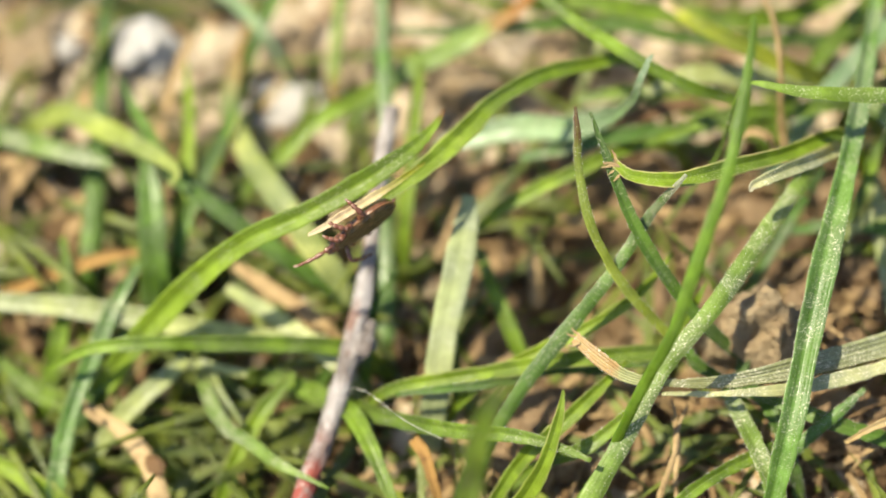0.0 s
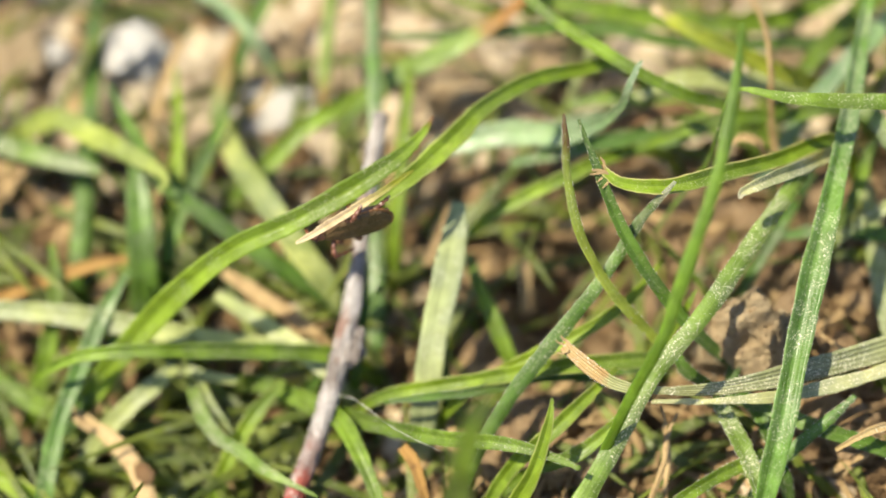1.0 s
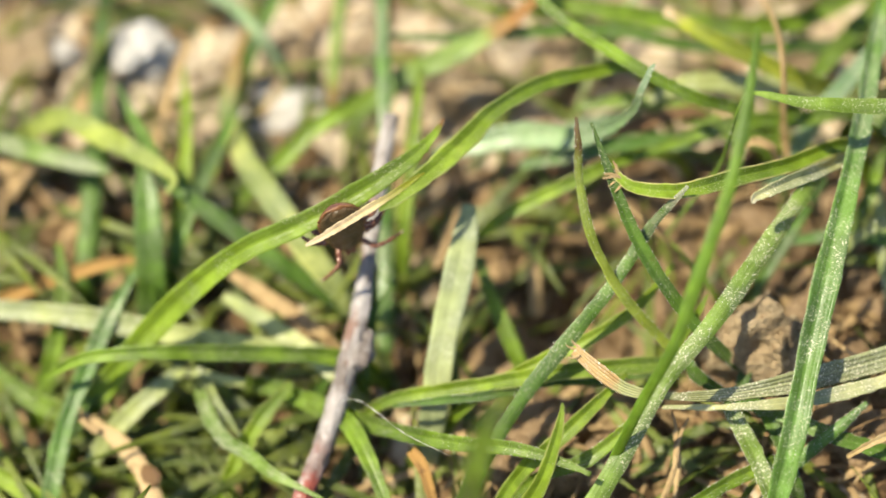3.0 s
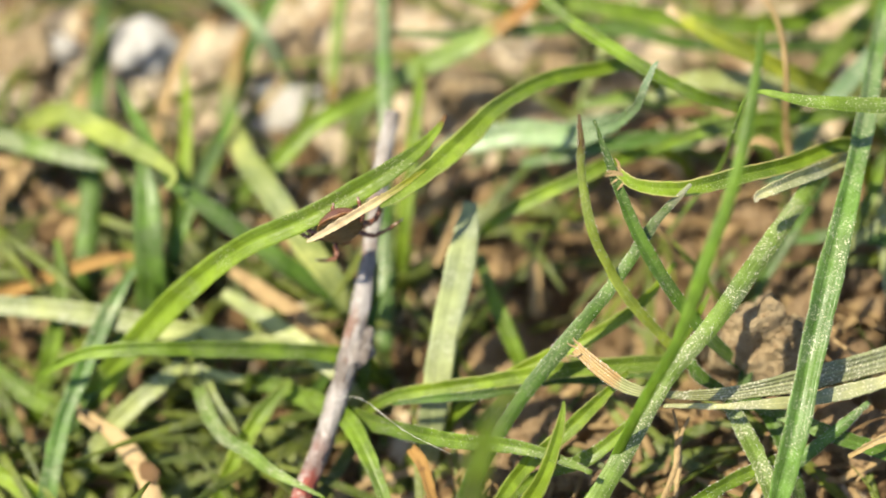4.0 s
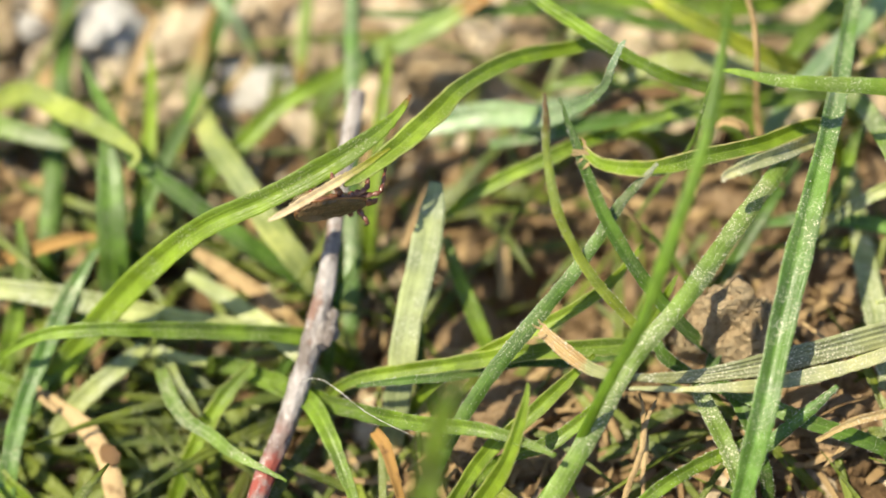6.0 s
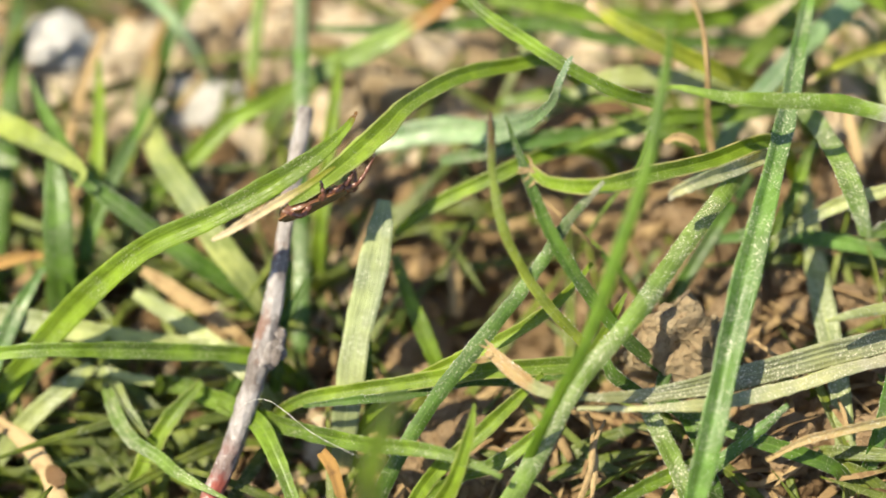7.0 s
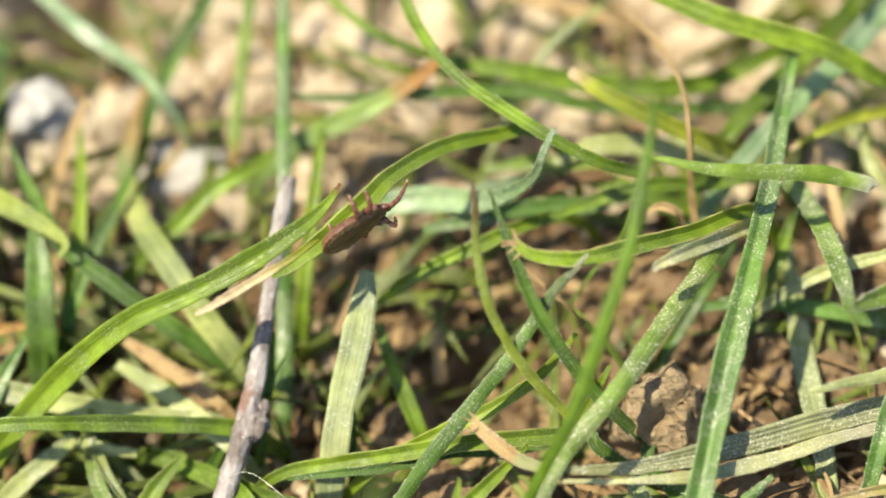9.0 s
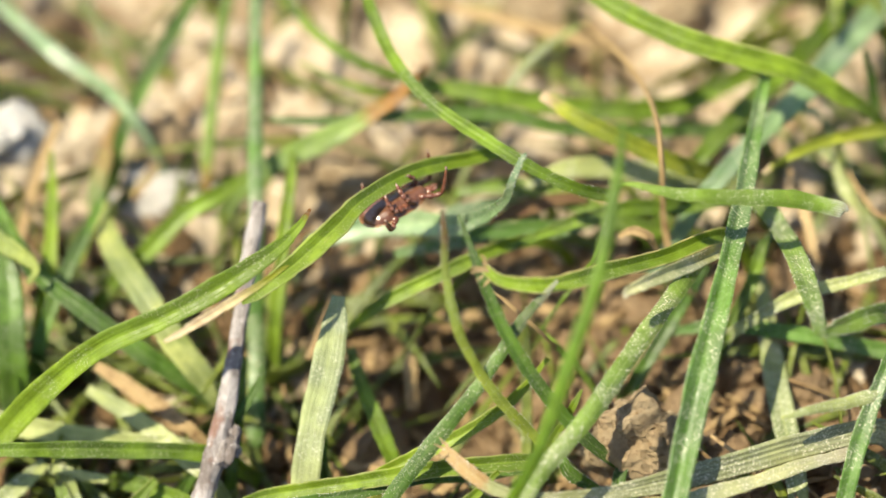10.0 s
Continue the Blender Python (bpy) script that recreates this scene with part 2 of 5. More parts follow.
# browner than the clay clod: shade between the stems is in this colour
M_LUMP = rock_material("brown_shaded_lump", (0.30, 0.195, 0.105), (0.45, 0.315, 0.18), (0.20, 0.12, 0.06))
# humus brown, kept dark to carry the shade under the turf as well
M_SHADE_HUMUS = rock_material("shade_dark_humus", (0.13, 0.078, 0.036), (0.24, 0.15, 0.072), (0.33, 0.205, 0.10))
M_BARK = bark_material("weathered_bark", True)
M_SCAR = bark_material("weathered_scar", False)
M_BACK = shell_material("olive_brown_shell", (0.066, 0.042, 0.018), (0.110, 0.066, 0.028), (0.17, 0.095, 0.042), 0.40, 0.5, 0.0001)
M_RIM = shell_material("rusty_shell", (0.16, 0.068, 0.024), (0.24, 0.110, 0.040), (0.10, 0.042, 0.016), 0.42)
M_BELLY = shell_material("reddish_brown_shell", (0.085, 0.034, 0.018), (0.135, 0.058, 0.032), (0.19, 0.10, 0.065), 0.22, 0.6, 0.00003)
M_LEG = shell_material("red_brown_leg", (0.105, 0.036, 0.020), (0.165, 0.060, 0.033), (0.25, 0.14, 0.10), 0.26, 0.55, 0.00003)
M_PAD = shell_material("pale_foot", (0.20, 0.12, 0.085), (0.30, 0.20, 0.15), (0.40, 0.30, 0.24), 0.45)
M_HAIR = litter_material("pale_fibre", (0.70, 0.66, 0.55), (0.80, 0.76, 0.66), joined=False)


# ---- shape helpers ----
def mesh_object(name, verts, faces, material, uvs=None, smooth=True, parent=None):
    me = bpy.data.meshes.new(name)
    me.from_pydata([tuple(v) for v in verts], [], faces)
    if uvs is not None:
        layer = me.uv_layers.new(name="UVMap")
        idx = np.empty(len(me.loops), dtype=np.int32)
        me.loops.foreach_get("vertex_index", idx)
        layer.data.foreach_set("uv", np.asarray(uvs, dtype=np.float32)[idx].ravel())
    if smooth:
        me.polygons.foreach_set("use_smooth", [True] * len(me.polygons))
    me.materials.append(material)
    me.update()
    ob = new(name, me)
    if parent:
        ob.parent = parent
    return ob


def part(name, bm, material, parent, label=""):
    me = bpy.data.meshes.new(name)
    bm.to_mesh(me)
    bm.free()
    me.polygons.foreach_set("use_smooth", [True] * len(me.polygons))
    me.materials.append(material)
    ob = new(name, me)
    ob.parent = parent
    return tagged(ob, label)


def spline(points, values, count):
    """A smooth line through the points, at even steps of its parameter, with the values that go with them."""
    p = np.asarray(points, float)
    p = np.vstack([2 * p[0] - p[1], p, 2 * p[-1] - p[-2]])
    out, val = [], []
    n = len(points) - 1
    for s in np.linspace(0, n, count):
        k = min(int(s), n - 1)
        t = s - k
        a, b, c, d = p[k:k + 4]
        out.append(0.5 * (2 * b + (c - a) * t + (2 * a - 5 * b + 4 * c - d) * t * t + (3 * b - a - 3 * c + d) * t ** 3))
        val.append(values[k] * (1 - t) + values[k + 1] * t)
    return np.array(out), np.array(val)


VIEWED = np.array((0.0, -0.53, 0.85))


def leaf_geometry(points, widths, fold, thick, twist, rounded, count, across, rng, face=VIEWED):
    """A closed leaf: verts in mm, faces and uvs. points from root to tip."""
    line, w = spline(points, widths, count)
    tan = np.gradient(line, axis=0)
    tan /= np.linalg.norm(tan, axis=1, keepdims=True) + 1e-9
    verts, uvs, faces = [], [], []
    vs = np.linspace(-1, 1, across)
    phase, rate = rng.uniform(0, 6.28, 2), rng.uniform(2.0, 5.0)
    for i in range(count):
        s = i / (count - 1)
        side = np.cross(tan[i], face)
        side /= np.linalg.norm(side) + 1e-9
        nor = np.cross(side, tan[i])
        a = math.radians(twist[0] + (twist[1] - twist[0]) * s)
        side, nor = side * math.cos(a) + nor * math.sin(a), nor * math.cos(a) - side * math.sin(a)
        half = 0.5 * w[i]
        fray = rng.normal(0, 0.018, 2)
        wob = 1 + 0.05 * math.sin(phase[0] + s * rate * 6.28) + 0.03 * math.sin(phase[1] + s * rate * 17)
        ring = []
        for v in vs:
            if rounded:
                up = half * rounded * math.sqrt(max(0.0, 1 - v * v))
                ring.append((v, up, -up))
            else:
                t = min(thick, w[i] * 0.5) * (1 - 0.75 * abs(v)) * 0.5
                z = fold * half * (abs(v) - 0.5)
                ring.append((v, z + t, z - t))
        for v, top, _ in ring:
            verts.append(line[i] + side * (v * half * wob + (fray[0] if v < -0.9 else fray[1] if v > 0.9 else 0.0)) + nor * top)
            uvs.append((v * 0.5 + 0.5, s))
        for v, _, bottom in reversed(ring):
            verts.append(line[i] + side * (v * half * wob + (fray[0] if v < -0.9 else fray[1] if v > 0.9 else 0.0)) + nor * bottom)
            uvs.append((v * 0.5 + 0.5, s))
    m = 2 * across
    for i in range(count - 1):
        for j in range(m):
            q = (j + 1) % m
            faces.append((i * m + j, i * m + q, (i + 1) * m + q, (i + 1) * m + j))
    faces.append(tuple(reversed(range(m))))
    faces.append(tuple((count - 1) * m + j for j in range(m)))
    return np.array(verts), faces, uvs


_leaf_seed = [0]


def blade(label, points, widths, material, fold=0.45, thick=0.22, twist=(0, 0), rounded=0.0, count=72, name="grass_blade", group="long blades of grass", category="grass blade", dry=0.0, tip_label="withered dry tip", holder=None, hairs=0):
    """One leaf or stem of grass, root first, in mm. dry: the share of it, from the tip, that is dead and a part of its own."""
    _leaf_seed[0] += 1
    rng = np.random.default_rng(_leaf_seed[0])
    foot = np.array(points[0], float)
    v, f, uv = leaf_geometry(points, widths, fold, thick, twist, rounded, count, 9, rng)
    v = (v - foot) * MM
    if not dry:
        ob = mesh_object(name, v, f, material, uv)
    else:
        ob = new(name)
        cut = int((1 - dry) * (count - 1)) * 18
        for piece, want in (("leaf", lambda q: min(q) < cut), ("dry_tip", lambda q: min(q) >= cut)):
            faces = [q for q in f if want(q)]
            used = sorted({i for q in faces for i in q})
            back = {i: n for n, i in enumerate(used)}
            got = mesh_object(piece, v[used], [tuple(back[i] for i in q) for q in faces], material, [uv[i] for i in used], parent=ob)
            if piece == "dry_tip":
                tagged(got, tip_label)
    ob.location = foot * MM
    if hairs:
        # short pale bristles, most of them on the edges
        hv, hf = [], []
        body = v.reshape(count, 18, 3)
        for _ in range(hairs):
            i = int(rng.integers(3, count - 2))
            j = int(rng.choice((0, 8, 9, 17, 2, 4, 6, 11, 14), p=(0.18, 0.18, 0.14, 0.14, 0.1, 0.1, 0.08, 0.04, 0.04)))
            p = body[i, j] + (body[i + 1, j] - body[i, j]) * rng.random()
            out = body[i, j] - body[i].mean(0)
            out = out / (np.linalg.norm(out) + 1e-9) + rng.normal(0, 0.35, 3)
            out /= np.linalg.norm(out)
            along = body[i + 1, j] - body[i, j]
            along /= np.linalg.norm(along) + 1e-12
            cross = np.cross(out, along)
            b, h = 0.022 * MM, rng.uniform(0.04, 0.12) * MM
            base = p - out * 0.02 * MM
            n = len(hv)
            hv += [base + along * b, base - along * b * 0.5 + cross * b, base - along * b * 0.5 - cross * b, p + out * h + along * h * 0.6]
            hf += [(n, n + 1, n + 3), (n + 1, n + 2, n + 3), (n + 2, n, n + 3)]
        tagged(mesh_object("bristles", hv, hf, M_HAIR, [(0.5, 0.5)] * len(hv), parent=ob), "short pale bristles along the edges")
    if holder:
        ob.parent, ob.location = holder, foot * MM - np.array(holder.location)
        return tagged(ob, label)
    return tagged(ob, label, category, group)


def rise(x, y):
    """Height of the bare ground, mm, before its crumbs: it falls to the left and front, and rises to the right."""
    def step(a, b, s):
        s = min(1.0, max(0.0, (s - a) / (b - a)))
        return s * s * (3 - 2 * s)
    return -0.5 + 3.2 * step(10, 28, x) * step(12, -12, y) - 6.0 * step(2, -22, x) * step(10, -12, y) - 1.5 * step(-2, -24, y)


def ground_height(x, y):
    f = min(1.0, max(0.0, 1.3 - max(abs(x), abs(y)) / 90.0))
    back = min(1.0, max(0.0, (y - 8.0) / 8.0))
    v = noise.noise(Vector((x * 0.10, y * 0.10, 3.1))) * 1.3
    v += (noise.noise(Vector((x * 0.33, y * 0.33, 7.7))) + abs(noise.noise(Vector((x * 0.21 + 40, y * 0.21, 1.0)))) * 2.2 - 0.8) * (1.0 - 0.55 * back)
    v += noise.noise(Vector((x * 0.9, y * 0.9, 2.0))) * 0.45 * (1.0 - 0.5 * back) + noise.noise(Vector((x * 2.1, y * 2.1, 9.0))) * 0.18
    # deep gaps between the crumbly lumps among the stems, cracked plates behind
    d, _ = noise.voronoi(Vector((x * 0.16, y * 0.16, 0.4)))
    v += (1.0 - back) * 3.2 * (min(0.45, d[1] - d[0]) - 0.40)
    bend = Vector((x * 0.12 + 0.5 * noise.noise(Vector((x * 0.2, y * 0.2, 5.0))), y * 0.12, 3.4))
    d, _ = noise.voronoi(bend)
    v += back * 24.0 * (min(0.15, d[1] - d[0]) - 0.15) + back * 0.9 * noise.turbulence(Vector((x * 0.45, y * 0.45, 6.0)), 4, True)
    # hollows: in the bare soil, and in the gap between the stems
    v -= 12.0 * math.exp(-((x + 21.0) / 4.6) ** 2 - ((y - 31.0) / 3.2) ** 2)
    v -= 6.0 * math.exp(-((x - 8.5) / 7.5) ** 2 - ((y + 3.0) / 6.0) ** 2)
    return rise(x, y) * f + v


# ---- ground ----
def ground():
    fine = np.arange(-62.0, 62.1, 0.55)
    far = 62.0 * 1.32 ** np.arange(1, 39)
    xs = np.concatenate([-far[::-1], fine, far])
    ys = np.concatenate([-far[::-1], fine, far]) + 5.0
    nx, ny = len(xs), len(ys)
    verts = [(x * MM, y * MM, (ground_height(x, y) if max(abs(x), abs(y)) < 400 else 0.0) * MM) for y in ys for x in xs]
    faces = [(j * nx + i, j * nx + i + 1, (j + 1) * nx + i + 1, (j + 1) * nx + i) for j in range(ny - 1) for i in range(nx - 1)]
    ob = mesh_object("ground", verts, faces, M_SOIL)
    return tagged(ob, "dry crumbly tan clay soil with cracks", "ground", kind="structure")


ground()


def rock(name, label, x, y, size, material, seed, sink=0.3, category="stone", group="", rough=0.35, detail=4, lift=0.0, turn=None):
    """A stone or clod: an uneven lump, size = (length, width, height) in mm, settled into the ground."""
    bm = bmesh.new()
    bmesh.ops.create_icosphere(bm, subdivisions=detail, radius=1.0)
    off = Vector((seed * 7.3, seed * 3.1, seed * 1.7))
    for v in bm.verts:
        p = v.co.copy()
        # flattened facets
        cell = noise.cell_vector(p * 1.6 + off)
        d = 1 + rough * noise.noise(p * 1.2 + off) + 0.5 * rough * noise.noise(p * 2.9 + off) + 0.30 * rough * noise.noise(p * 6.3 + off)
        d += 0.10 * rough * (cell.x - 0.5) - 0.45 * rough * abs(noise.noise(p * 2.2 + off * 2)) - 0.12 * rough * abs(noise.noise(p * 9.0 + off))
        v.co = Vector((p.x * size[0], p.y * size[1], p.z * size[2])) * (0.5 * d * MM)
    me = bpy.data.meshes.new(name)
    bm.to_mesh(me)
    bm.free()
    me.polygons.foreach_set("use_smooth", [True] * len(me.polygons))
    me.materials.append(material)
    ob = new(name, me)
    z = ground_height(x, y) + lift + size[2] * (0.5 - sink)
    ob.matrix_basis = pose(x * MM, y * MM, z * MM, 0, 0, (seed * 67) % 360 if turn is None else turn)
    return tagged(ob, label, category, group)


# ---- stones and clods ----
rock("stone", "white limestone pebble on dry soil", -24.4, 18.6, (5.6, 4.8, 3.6), M_WHITE, 23, sink=0.15, group="white pebbles", rough=0.42, turn=-15)
rock("stone", "flat pale grey pebble half sunk in soil", -12.7, 14.6, (7.4, 5.0, 2.8), M_WHITE, 26, sink=0.1, group="white pebbles", rough=0.40, turn=12)
rock("stone", "small white pebble on dry soil", -30.0, 19.0, (2.6, 2.2, 2.0), M_WHITE, 8, sink=0.15, group="white pebbles")
rock("soil_clod", "brown crumbly clay clod among grass stems", 20.6, -9.6, (6.4, 5.0, 11.0), M_CLOD, 11, lift=1.6, sink=0.25, category="clod", group="clay clods", rough=0.5)
rock("soil_clod", "angular tan clay clod with cracked sides", 1.0, 15.6, (6.0, 6.4, 4.2), M_CLOD, 14, sink=0.35, category="clod", group="clay clods", rough=0.55)
rock("soil_clod", "tan clay clod beside a crack", 8.0, 17.5, (6.4, 4.8, 3.6), M_CLOD, 15, sink=0.35, category="clod", group="clay clods", rough=0.5)
_rng = np.random.default_rng(21)
for _k in range(48):
    # clods of the bare strip behind the turf and, browned for shade, between the stems
    _x, _y = ((_rng.uniform(-34, 44), _rng.uniform(13, 42)) if _k < 24 else (_rng.uniform(2, 40), _rng.uniform(-18, 8)))
    _s = _rng.uniform(2.2, 6.2)
    rock("soil_clod", "dry tan clay clod in the soil" if _k < 24 else "brown soil lump between grass stems", _x, _y, (_s, _s * _rng.uniform(0.7, 1.0), _s * _rng.uniform(0.45, 0.75)), M_CLOD if _k < 24 else M_LUMP, 30 + _k, sink=0.3, category="clod", group="clay clods", rough=0.55, detail=3)


def crumbs(name, label, category, material, seed, count, where, sizes):
    """Loose crumbs, too many to count; where: x from, x to, y from, y to."""
    rng = np.random.default_rng(seed)
    bm = bmesh.new()
    bmesh.ops.create_icosphere(bm, subdivisions=2, radius=1.0)
    base = np.array([v.co[:] for v in bm.verts])
    tri = [tuple(v.index for v in f.verts) for f in bm.faces]
    bm.free()
    verts, faces = [], []
    for k in range(count):
        x, y = rng.uniform(where[0], where[1]), rng.uniform(where[2], where[3])
        s = rng.uniform(*sizes) * rng.uniform(0.4, 1.0)
        p = base * (s * rng.uniform(0.6, 1.3, 3)) * rng.uniform(0.88, 1.1, (len(base), 1)) + (x, y, ground_height(x, y) + s * 0.3)
        faces += [tuple(i + len(verts) for i in t) for t in tri]
        verts += [tuple(q * MM) for q in p]
    ob = mesh_object(name, verts, faces, material)
    tagged(ob, label, category, kind="stuff")


crumbs("soil_crumbs", "loose crumbs of dry tan soil", "soil", M_CLOD, 5, 700, (-45, 50, 6, 45), (0.15, 0.6))
# spread over the soil so that their dark colour adds shade under the turf
crumbs("humus_crumbs", "rotted plant crumbs coloured dark brown for the shade under the turf", "humus", M_SHADE_HUMUS, 6, 2300, (-45, 46, -32, 11), (0.4, 1.5))

# cover the pale soil of the gap; their darker brown stands for shade there
crumbs("rotted_crumbs", "brown soil lumps coloured darker for the shade in the gap between stems", "humus", M_LUMP, 16, 1000, (1, 34, -17, 8), (0.6, 2.0))


# ---- twig ----
def twig():
    top = new("twig")
    tagged(top, "weathered grey-brown twig with reddish bark at its foot", "twig")
    foot = np.array((-11.4, -22.6, -3.2))
    top.location = foot * MM
    line, rad = spline([foot, (-10.8, -20.3, 0.5), (-9.2, -15.6, 1.2), (-8.1, -12.3, 2.3), (-7.0, -8.4, 3.8), (-6.1, -3.9, 6.0), (-5.4, 0.6, 8.0), (-4.5, 6.0, 9.9)],
                       [0.68, 0.70, 0.67, 0.76, 0.70, 0.56, 0.53, 0.56], 150)
    tan = np.gradient(line, axis=0)
    tan /= np.linalg.norm(tan, axis=1, keepdims=True)
    verts, uvs, faces, m = [], [], [], 28
    for i, (p, r) in enumerate(zip(line, rad)):
        a = np.cross(tan[i], (1, 0, 0))
        a /= np.linalg.norm(a)
        b = np.cross(tan[i], a)
        for j in range(m):
            th = 2 * math.pi * j / m
            q = Vector((math.cos(th) * 1.1, math.sin(th) * 1.1, i * 0.066))
            s = r * (1 + 0.18 * noise.noise(q) + 0.13 * noise.noise(q * 3.3) + 0.09 * noise.noise(q * 8.0) - 0.08 * abs(noise.noise(Vector((q.x * 5, q.y * 5, q.z * 1.2)))))
            verts.append((p + (a * math.cos(th) + b * math.sin(th)) * s - foot) * MM)
            uvs.append((j / m, i / 149))
    for i in range(len(line) - 1):
        for j in range(m):
            q = (j + 1) % m
            faces.append((i * m + j, i * m + q, (i + 1) * m + q, (i + 1) * m + j))
    faces.append(tuple(reversed(range(m))))
    faces.append(tuple(149 * m + j for j in range(m)))
    mesh_object("stem", verts, faces, M_BARK, uvs, parent=top)
    for (x, y, z), (sx, sy, sz) in (((-6.6, -9.4, 3.6), (0.95, 1.25, 0.66)), ((-6.0, -8.4, 4.0), (0.42, 0.62, 0.44)), ((-6.3, -9.8, 3.7), (0.36, 0.5, 0.5))):
        bm = bmesh.new()
        bmesh.ops.create_icosphere(bm, subdivisions=3, radius=1.0)
        for v in bm.verts:
            p = v.co.copy()
            d = 1 + 0.45 * noise.noise(p * 1.7 + Vector((x, y, z))) + 0.35 * noise.noise(p * 4.0) - 0.2 * abs(noise.noise(p * 7.0))
            v.co = Vector((p.x * sx * d + x - foot[0], p.y * sy * d + y - foot[1], p.z * sz * d + z - foot[2])) * MM
        part("bud_scar", bm, M_SCAR, top, "knobbly grey bud scar")


twig()

# ---- blades of grass that stand out ----
blade("fresh green grass blade with an arching twisted leaf",
      ((-28.6, -12.5, -9.4), (-27.1, -11.5, -4.0), (-24.6, -10.0, -0.1), (-21.9, -8.3, 2.9), (-18.5, -6.8, 6.7), (-14.3, -5.9, 11.0), (-10.1, -4.7, 12.6), (-7.0, -3.4, 13.6), (-4.4, -2.0, 14.4), (-2.6, -0.6, 14.7), (-1.4, 0.9, 14.8), (-0.8, 2.1, 14.8)),
      (1.34, 1.59, 1.67, 1.72, 1.69, 1.59, 1.51, 1.48, 1.25, 0.92, 0.56, 0.17), M_FRESHTIP, fold=0.6, dry=0.06)
blade("arching green grass blade with a pale lower edge",
      ((16.7, 11.3, -2.7), (15.0, 10.3, 5.5), (12.3, 8.8, 11.5), (9.6, 7.3, 13.0), (5.9, 5.6, 14.0), (2.6, 3.0, 14.5), (1.0, 1.1, 14.4), (-1.3, -1.1, 13.9), (-3.9, -3.1, 13.2), (-5.1, -3.8, 12.8)),
      (0.78, 0.93, 0.98, 1.07, 1.05, 1.21, 1.40, 1.46, 0.86, 0.26), M_FRESH, fold=0.68)
blade("pale dry tip of a grass leaf with a yellow base",
      ((-2.1, -2.2, 14.8), (-2.7, -2.8, 14.95), (-3.8, -3.7, 14.9), (-5.5, -4.9, 14.8), (-7.5, -6.2, 14.6), (-8.8, -7.0, 14.4), (-9.7, -7.4, 14.2)),
      (0.12, 0.30, 0.44, 0.55, 0.58, 0.42, 0.16), M_STRAWTIP, fold=0.75, dry=0.55)
blade("thin grass blade with a withered brown tip",
      ((19.8, -13.3, -1.7), (18.4, -12.8, 2.2), (16.1, -11.9, 5.0), (13.3, -10.7, 8.0), (10.7, -9.2, 11.0), (8.6, -7.4, 15.0), (7.8, -4.7, 17.5), (7.7, -2.9, 19.0), (7.6, -1.5, 19.9)),
      (0.54, 0.64, 0.67, 0.69, 0.68, 0.61, 0.54, 0.45, 0.22), M_BROWNTIP, rounded=0.4, dry=0.36, hairs=260)
blade("slender dark green grass blade with dusty edges",
      ((22.7, -11.8, -0.8), (21.6, -11.7, 2.0), (19.9, -11.4, 4.0), (17.0, -10.8, 7.0), (14.1, -9.2, 10.5), (11.7, -7.2, 14.0), (10.1, -4.5, 16.5), (8.6, -1.3, 19.0)),
      (0.59, 0.71, 0.74, 0.86, 0.92, 0.84, 0.71, 0.16), M_DARK, fold=0.75, hairs=260)
blade("dark grass blade with a white dusty tip",
      ((-0.4, -19.9, -4.2), (0.4, -18.8, -0.0), (1.8, -17.1, 3.0), (4.1, -14.2, 5.5), (7.0, -11.6, 8.5), (10.2, -8.7, 11.5), (12.6, -5.9, 14.0), (14.7, -5.0, 17.2)),
      (0.80, 0.95, 1.00, 1.03, 1.02, 0.91, 0.65, 0.26), M_WHITETIP, rounded=0.35, hairs=420)
blade("tall green grass stem leaning over the others",
      ((6.0, -22.7, -4.2), (7.3, -21.4, 1.1), (9.5, -19.4, 5.0), (11.5, -17.5, 11.5), (13.2, -15.9, 15.8), (14.7, -12.8, 20.0), (16.5, -8.6, 23.6), (17.7, -3.6, 26.5), (18.0, -1.2, 28.5)),
      (0.52, 0.62, 0.65, 0.69, 0.80, 0.85, 0.81, 0.60, 0.24), M_STEM, rounded=0.5, hairs=0)
blade("thick pale dusty grass stem",
      ((5.6, -25.7, -4.2), (6.6, -24.3, 0.6), (8.1, -22.2, 4.0), (10.7, -18.6, 7.0), (13.4, -14.8, 9.8), (16.7, -11.2, 11.2), (19.9, -6.8, 12.2), (22.8, -2.5, 11.8), (24.7, 0.7, 10.5)),
      (1.04, 1.23, 1.29, 1.22, 1.09, 1.16, 1.24, 1.20, 1.02), M_DUSTY, rounded=0.45, hairs=420)
blade("curled dusty grass leaf with a whitish rolled tip",
      ((32.0, 8.4, -2.5), (30.8, 6.9, 3.3), (28.9, 4.4, 7.5), (26.3, 1.0, 11.5), (23.6, -1.9, 14.2), (21.0, -4.0, 15.8), (19.2, -5.2, 16.3), (18.8, -5.8, 16.4)),
      (0.62, 0.74, 0.77, 0.88, 0.99, 0.94, 0.61, 0.26), M_WHITISH, fold=0.9, dry=0.2)
CURL = blade("bright green grass blade with a withered curled end",
      ((30.5, 4.4, -1.9), (28.9, 3.4, 6.1), (26.3, 1.7, 12.0), (21.9, -1.2, 14.0), (17.8, -3.3, 15.5), (14.3, -4.7, 16.2), (11.5, -4.7, 16.6), (10.5, -4.2, 16.9), (10.1, -3.6, 16.9)),
      (0.81, 0.97, 1.02, 1.12, 1.10, 1.09, 0.77, 0.64, 0.39), M_CURLTIP, fold=0.75, dry=0.11)
